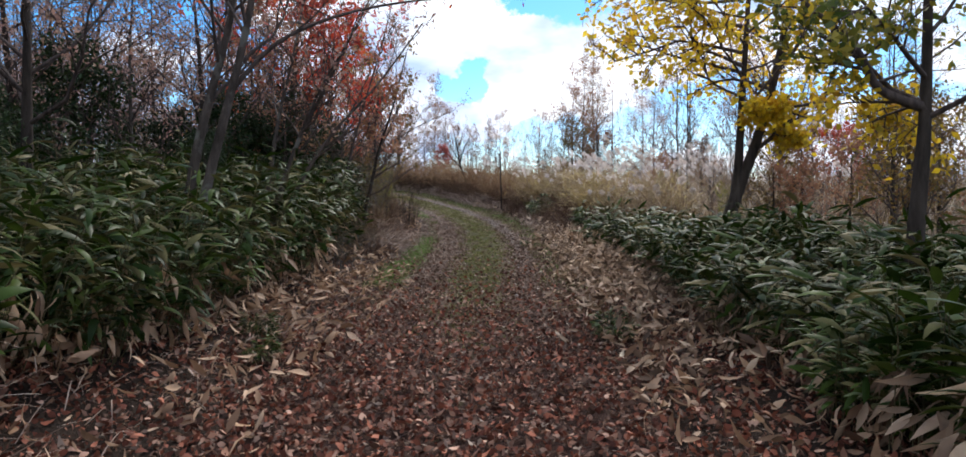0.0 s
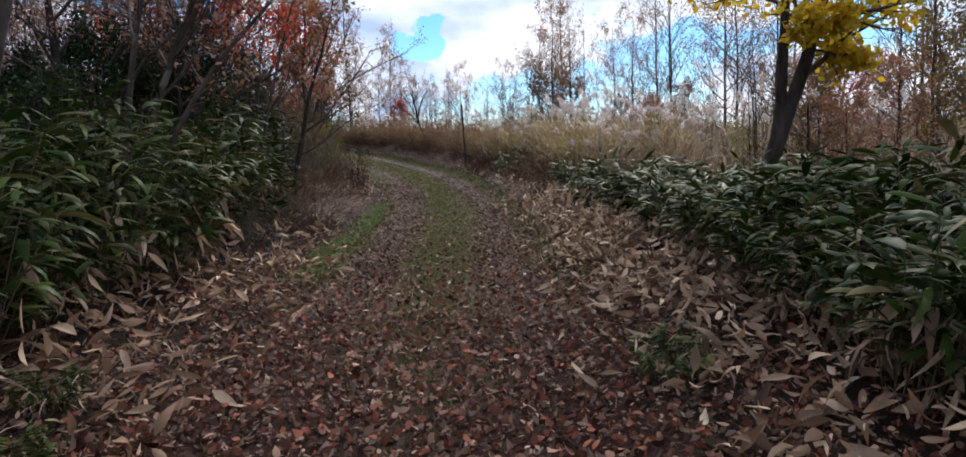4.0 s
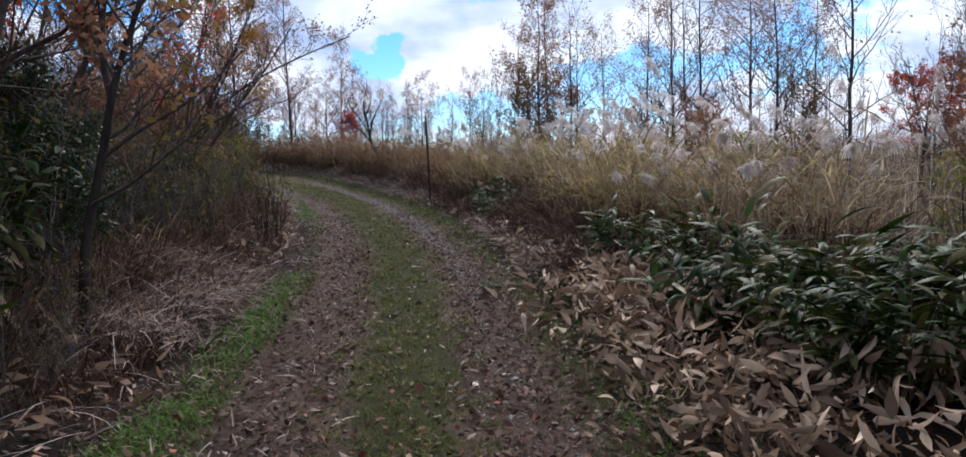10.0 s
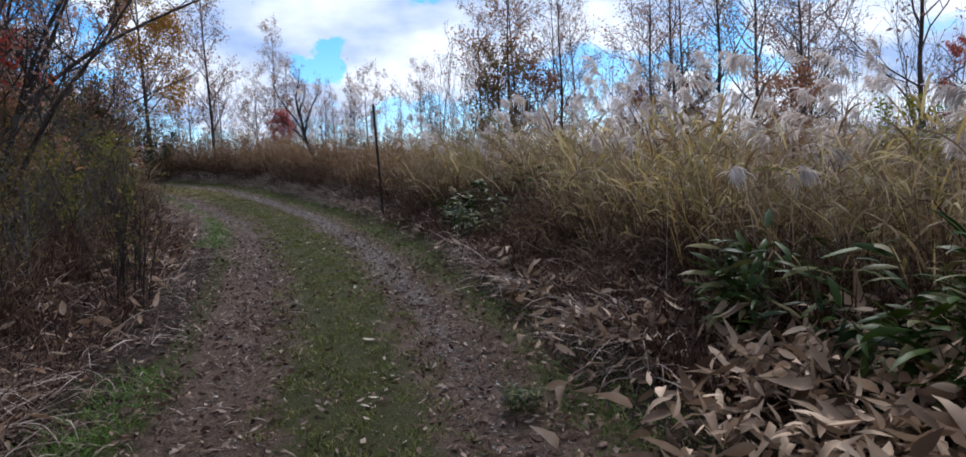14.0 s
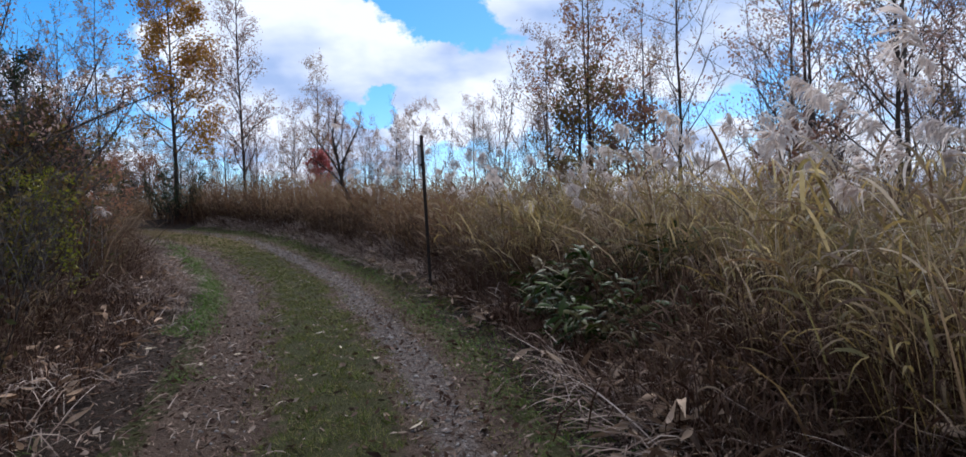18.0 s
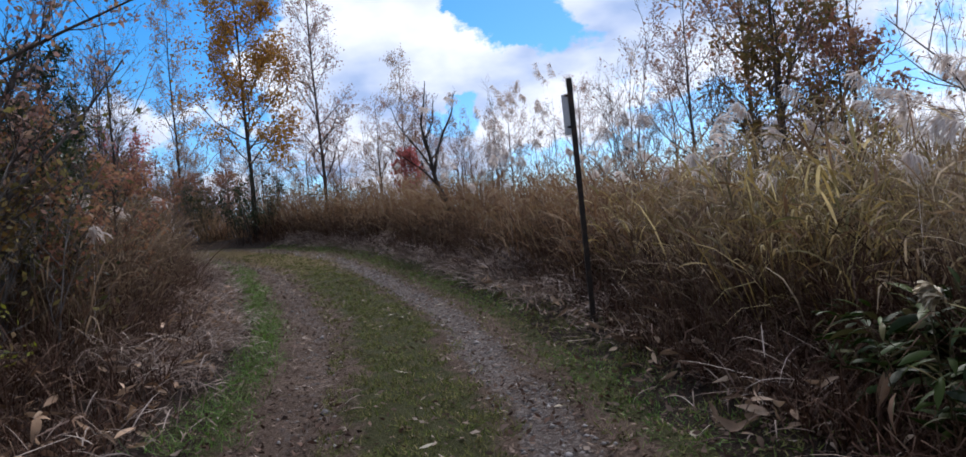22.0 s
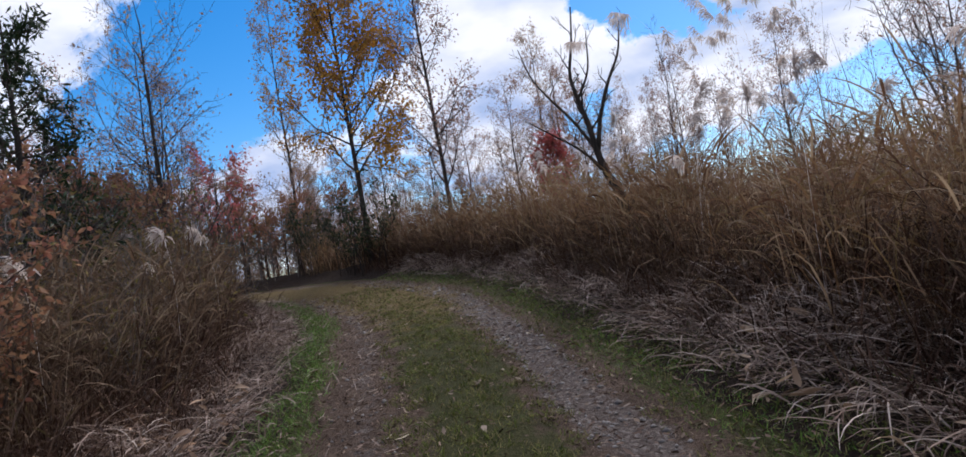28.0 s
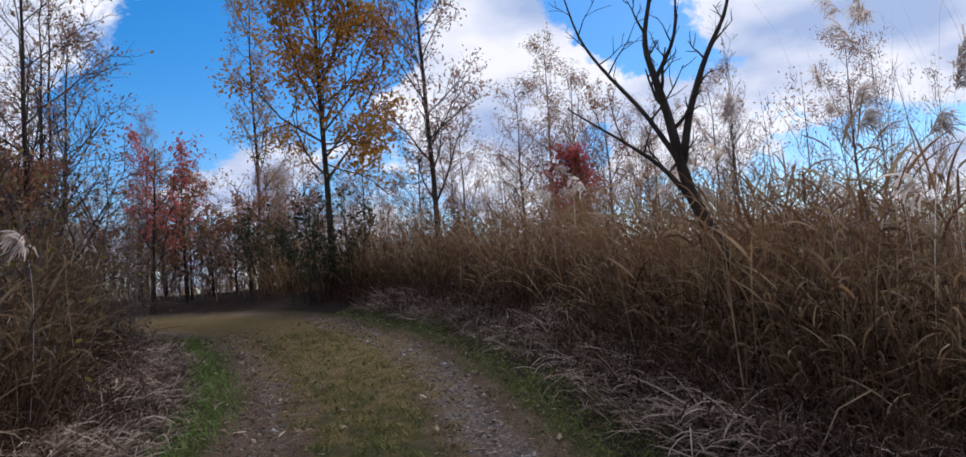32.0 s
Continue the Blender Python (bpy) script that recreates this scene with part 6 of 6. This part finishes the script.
v5 = lying(r, along(r, 2400, -1, 8, 1.15, 3.2, lambda x, y, u: r.uniform(0, 1, len(x)) < np.interp(u, [1.15, 1.7, 3.2], [0.1, 1, 0.4]) * np.interp(y, [2, 5, 8], [0.5, 0.9, 0.5])), 0.12, 0.27, 0.22, dead_leaf, 0.25, 0.8, 0.6, 0.35)
v2 = lying(r, along(r, 19000, 4, 17.6, 0.85, 3.2, lambda x, y, u: r.uniform(0, 1, len(x)) < np.interp(u + 0.2 * wave(x, y, 0.45), [0.85, 1.2, 1.55, 2.0, 2.6, 3.2], [0.02, 0.14, 0.8, 1, 0.8, 0.25]) * np.interp(y, [4, 7, 9, 15, 17], [0.2, 0.5, 1, 1, 0.2]) * np.clip(0.7 + 0.9 * wave(x, y, 0.33), 0.12, 1)), 0.125, 0.29, 0.34, dead_leaf, 0.25, 0.8, 0.6, 0.35)
rb = np.random.default_rng(14)
v6 = lying(rb, along(rb, 2600, 12.6, 15.2, 1.5, 3.0, lambda x, y, u: rb.uniform(0, 1, len(x)) < np.interp(u, [1.5, 1.85, 2.6, 3.0], [0.1, 1, 1, 0.3]) * np.interp(y, [12.6, 13.2, 14.6, 15.2], [0.2, 1, 1, 0.1])), 0.14, 0.29, 0.42, dead_leaf, 0.45, 0.7, 0.6, 0.35)
v7 = lying(rb, along(rb, 1500, 15.6, 19.6, 1.4, 2.7, lambda x, y, u: rb.uniform(0, 1, len(x)) < np.interp(u, [1.4, 1.7, 2.7], [0.15, 1, 0.6]) * np.clip(0.5 + 1.2 * wave(x, y, 0.4), 0.1, 1)), 0.13, 0.28, 0.3, dead_leaf, 0.35, 0.7, 0.6, 0.35)
stuff("dead_bamboo_leaves", mesh_of("dead_bamboo_leaves", *joined([v1, v3, v5]), M["sasa_dead"]), "drifts of tan withered bamboo leaves along the verge", "dead leaves")
stuff("dead_bamboo_leaves", mesh_of("dead_bamboo_leaves", *joined([v2, v4, v6, v7]), M["sasa_grey"]), "heaps of bleached withered bamboo leaves below the thicket", "dead leaves")


def straw(r, pts, length=0.38):
    x, y, u = pts
    nn = len(x)
    heap = np.where(u < 0, 0.28, 0.2) * np.clip(wave(x, y, 0.5) + 0.35, 0, 1.2)
    base = np.stack([x, y, land(x, y, u) + r.uniform(0, 1, nn) * (0.05 + heap)], 1)
    toward = np.where(u > 0, np.pi, 0.0) + r.normal(0, 1.3, nn) + 1.4 * wave(y, x, 0.9)
    return blades(r, base, length * r.uniform(0.3, 1.2, nn), r.uniform(0.8, 1.6, nn), r.uniform(0.0, 1.3, nn), 0.0085, 4, toward, None, 2.0)


s1 = straw(r, along(r, 22000, 9.5, 39, -3.3, -1.4, lambda x, y, u: r.uniform(0, 1, len(x)) < np.interp(y, [9.5, 12.2, 13.6, 15, 17, 20, 23], [0.04, 0.06, 1, 1, 0.5, 0.6, 1]) * np.interp(u, [-3.3, -2.6, -1.7, -1.4], [0.5, 1, 0.9, 0.25]) * np.clip(0.55 + 1.0 * wave(x, y, 0.7), 0.2, 1)))
s2 = straw(r, along(r, 18000, 15.5, 38, 1.45, 2.9, lambda x, y, u: r.uniform(0, 1, len(x)) < np.interp(y, [15.5, 17, 23, 25], [0.3, 0.5, 0.5, 0.8]) * np.interp(u, [1.5, 1.9, 2.9], [0.15, 1, 0.6]) * np.clip(0.55 + 1.2 * wave(x, y, 0.75), 0.25, 1)))
s3 = straw(r, along(r, 800, 2, 12, -3.2, -1.6), 0.4)
s4 = straw(r, along(r, 10000, 25.5, 38, 1.5, 2.6, lambda x, y, u: r.uniform(0, 1, len(x)) < np.interp(u, [1.4, 1.9], [0.1, 1])))
s6 = straw(r, along(r, 3000, 13.2, 16.2, -3.0, -1.75), 0.5)
s7 = straw(r, along(r, 1300, 10, 34, -1.5, -0.35), 0.16)
s5 = straw(rb, along(rb, 14000, 24.5, 37, -3.2, -1.6, lambda x, y, u: rb.uniform(0, 1, len(x)) < np.interp(y, [28.5, 31], [1, 0.4])))
s8 = straw(rb, along(rb, 3200, 15.4, 20.5, 1.55, 2.7, lambda x, y, u: wave(x, y, 0.6) > -0.2), 0.55)
s9 = straw(rb, along(rb, 1600, 27.5, 30.5, 1.7, 2.9), 0.45)
stuff("dry_straw", mesh_of("dry_straw", *joined([s1, s2, s3, s4, s5, s6, s7, s8, s9]), M["straw"]), "matted dry grey-brown straw lying on the verges", "dry grass")


def turf(r, pts, length, width=0.006):
    x, y, u = pts
    nn = len(x)
    base = np.stack([x, y, land(x, y, u) + 0.01], 1)
    return blades(r, base, length * r.uniform(0.5, 1.3, nn), r.uniform(0.1, 0.9, nn), r.uniform(0.2, 1.0, nn), width, 1, None, (1.0, 0.15))


g1 = turf(r, along(r, 34000, 6, 38, -1.85, -1.0, lambda x, y, u: (np.abs(u + 1.33 + 0.12 * wave(x, y, 0.8)) < 0.26 * r.uniform(0.3, 1.2, len(x))) & (wave(y, x, 1.1) > np.interp(y, [6, 9, 10, 14, 17, 22, 26], [0.6, 0.35, -0.5, -0.3, 0.1, 0.0, -0.9]))), 0.13)
g2 = turf(r, along(r, 26000, 9, 38, 1.02, 1.7, lambda x, y, u: (wave(y, x, 0.9) + r.normal(0, 0.3, len(x)) > -0.15) & (np.abs(u - 1.3) < 0.38 * r.uniform(0.4, 1.1, len(x)))), 0.055)
rb = np.random.default_rng(15)
g6 = turf(rb, along(rb, 10000, 9.5, 16.2, -1.75, -1.05, lambda x, y, u: (np.abs(u + 1.38 + 0.1 * wave(x, y, 0.7)) < 0.27 * rb.uniform(0.3, 1.1, len(x))) & (wave(y, x, 0.8) > -0.35)), 0.11, 0.007)
stuff("verge_grass", mesh_of("verge_grass", *joined([g1, g2, g6]), M["grass"]), "strip of fresh green grass beside the wheel rut", "grass")
g3 = turf(r, along(r, 120000, 6, 37, -0.62, 0.62, lambda x, y, u: (wave(x, y, 0.13) + 0.5 * wave(y, x, 0.31) + r.uniform(-0.4, 0.5, len(x)) + 0.3 > 0.9 * np.abs(u)) & (r.uniform(0, 1, len(x)) < np.interp(y, [6, 11, 30, 37], [0.35, 1, 1, 0.6]))), 0.055, 0.008)
g4 = turf(r, along(r, 36000, 8, 37, 0.92, 2.1, lambda x, y, u: wave(x, y, 0.15) + 0.5 * wave(y, x, 0.35) + r.uniform(-0.4, 0.8, len(x)) > 0), 0.055, 0.008)
g5 = turf(r, along(r, 9000, 23.5, 38, 1.2, 2.15), 0.05, 0.007)
stuff("turf", mesh_of("turf", *joined([g3, g4, g5]), M["moss"]), "short mossy turf on the crown and edge of the track", "grass")

# loose stones in the ruts
x, y, u = along(r, 9000, 8, 38, -1.0, 1.0, lambda x, y, u: (np.abs(np.abs(u) - 0.74) < 0.25) & (r.uniform(0, 1, len(x)) < np.where(u > 0, 1, 0.35) * np.interp(y, [8, 18], [0.3, 1])))
sz = r.uniform(0.006, 0.02, len(x)) * np.where(r.uniform(0, 1, len(x)) < 0.04, 2.2, 1)
octa = np.array([(1, 0, 0), (0, 1, 0), (-1, 0, 0), (0, -1, 0), (0, 0, 0.7), (0, 0, -0.7)], float)
tri = np.array([(0, 1, 4), (1, 2, 4), (2, 3, 4), (3, 0, 4), (1, 0, 5), (2, 1, 5), (3, 2, 5), (0, 3, 5)])
sv = octa[None] * sz[:, None, None] * r.uniform(0.6, 1.4, (len(x), 6, 1)) + np.stack([x, y, land(x, y, u) + 0.017], 1)[:, None, :]
sf = (tri[None] + (np.arange(len(x)) * 6)[:, None, None]).reshape(-1, 3)
stuff("gravel", mesh_of("gravel", sv.reshape(-1, 3), sf, M["stone"]), "loose grey gravel stones in the wheel ruts", "gravel")

# ---- the boundary post ----
post = tagged(new("fence_post"), "dark weathered steel post with a pale tag, in the grass verge", "post")
post.matrix_basis = pose(0.70, 25.12, at(0.70, 25.12) - 0.2, 11.5, -2.2, 0)


def bevelled_box(name, sx, sy, sz, x, y, z, mat, bev=0.004):
    bm = bmesh.new()
    bmesh.ops.create_cube(bm, size=1.0, matrix=Matrix.Translation((x, y, z)) @ Matrix.Diagonal((sx, sy, sz, 1)))
    bmesh.ops.bevel(bm, geom=bm.edges[:], offset=bev, segments=2, affect="EDGES")
    me = bpy.data.meshes.new(name)
    bm.to_mesh(me)
    bm.free()
    me.materials.append(mat)
    return me


part("pole", bevelled_box("pole", 0.044, 0.044, 2.42, 0, 0, 1.21, M["post"], 0.006), post)
tag = part("tag", bevelled_box("tag", 0.14, 0.005, 0.34, -0.08, 0, 0, M["tag"], 0.0015), post, "pale plastic marker plate")
tag.matrix_basis = pose(-0.024, -0.02, 2.12, 0, 0, -77)
for z in (2.02, 2.28):
    part("clip", bevelled_box("clip", 0.024, 0.075, 0.022, -0.034, 0.012, z, M["post"], 0.002), post)
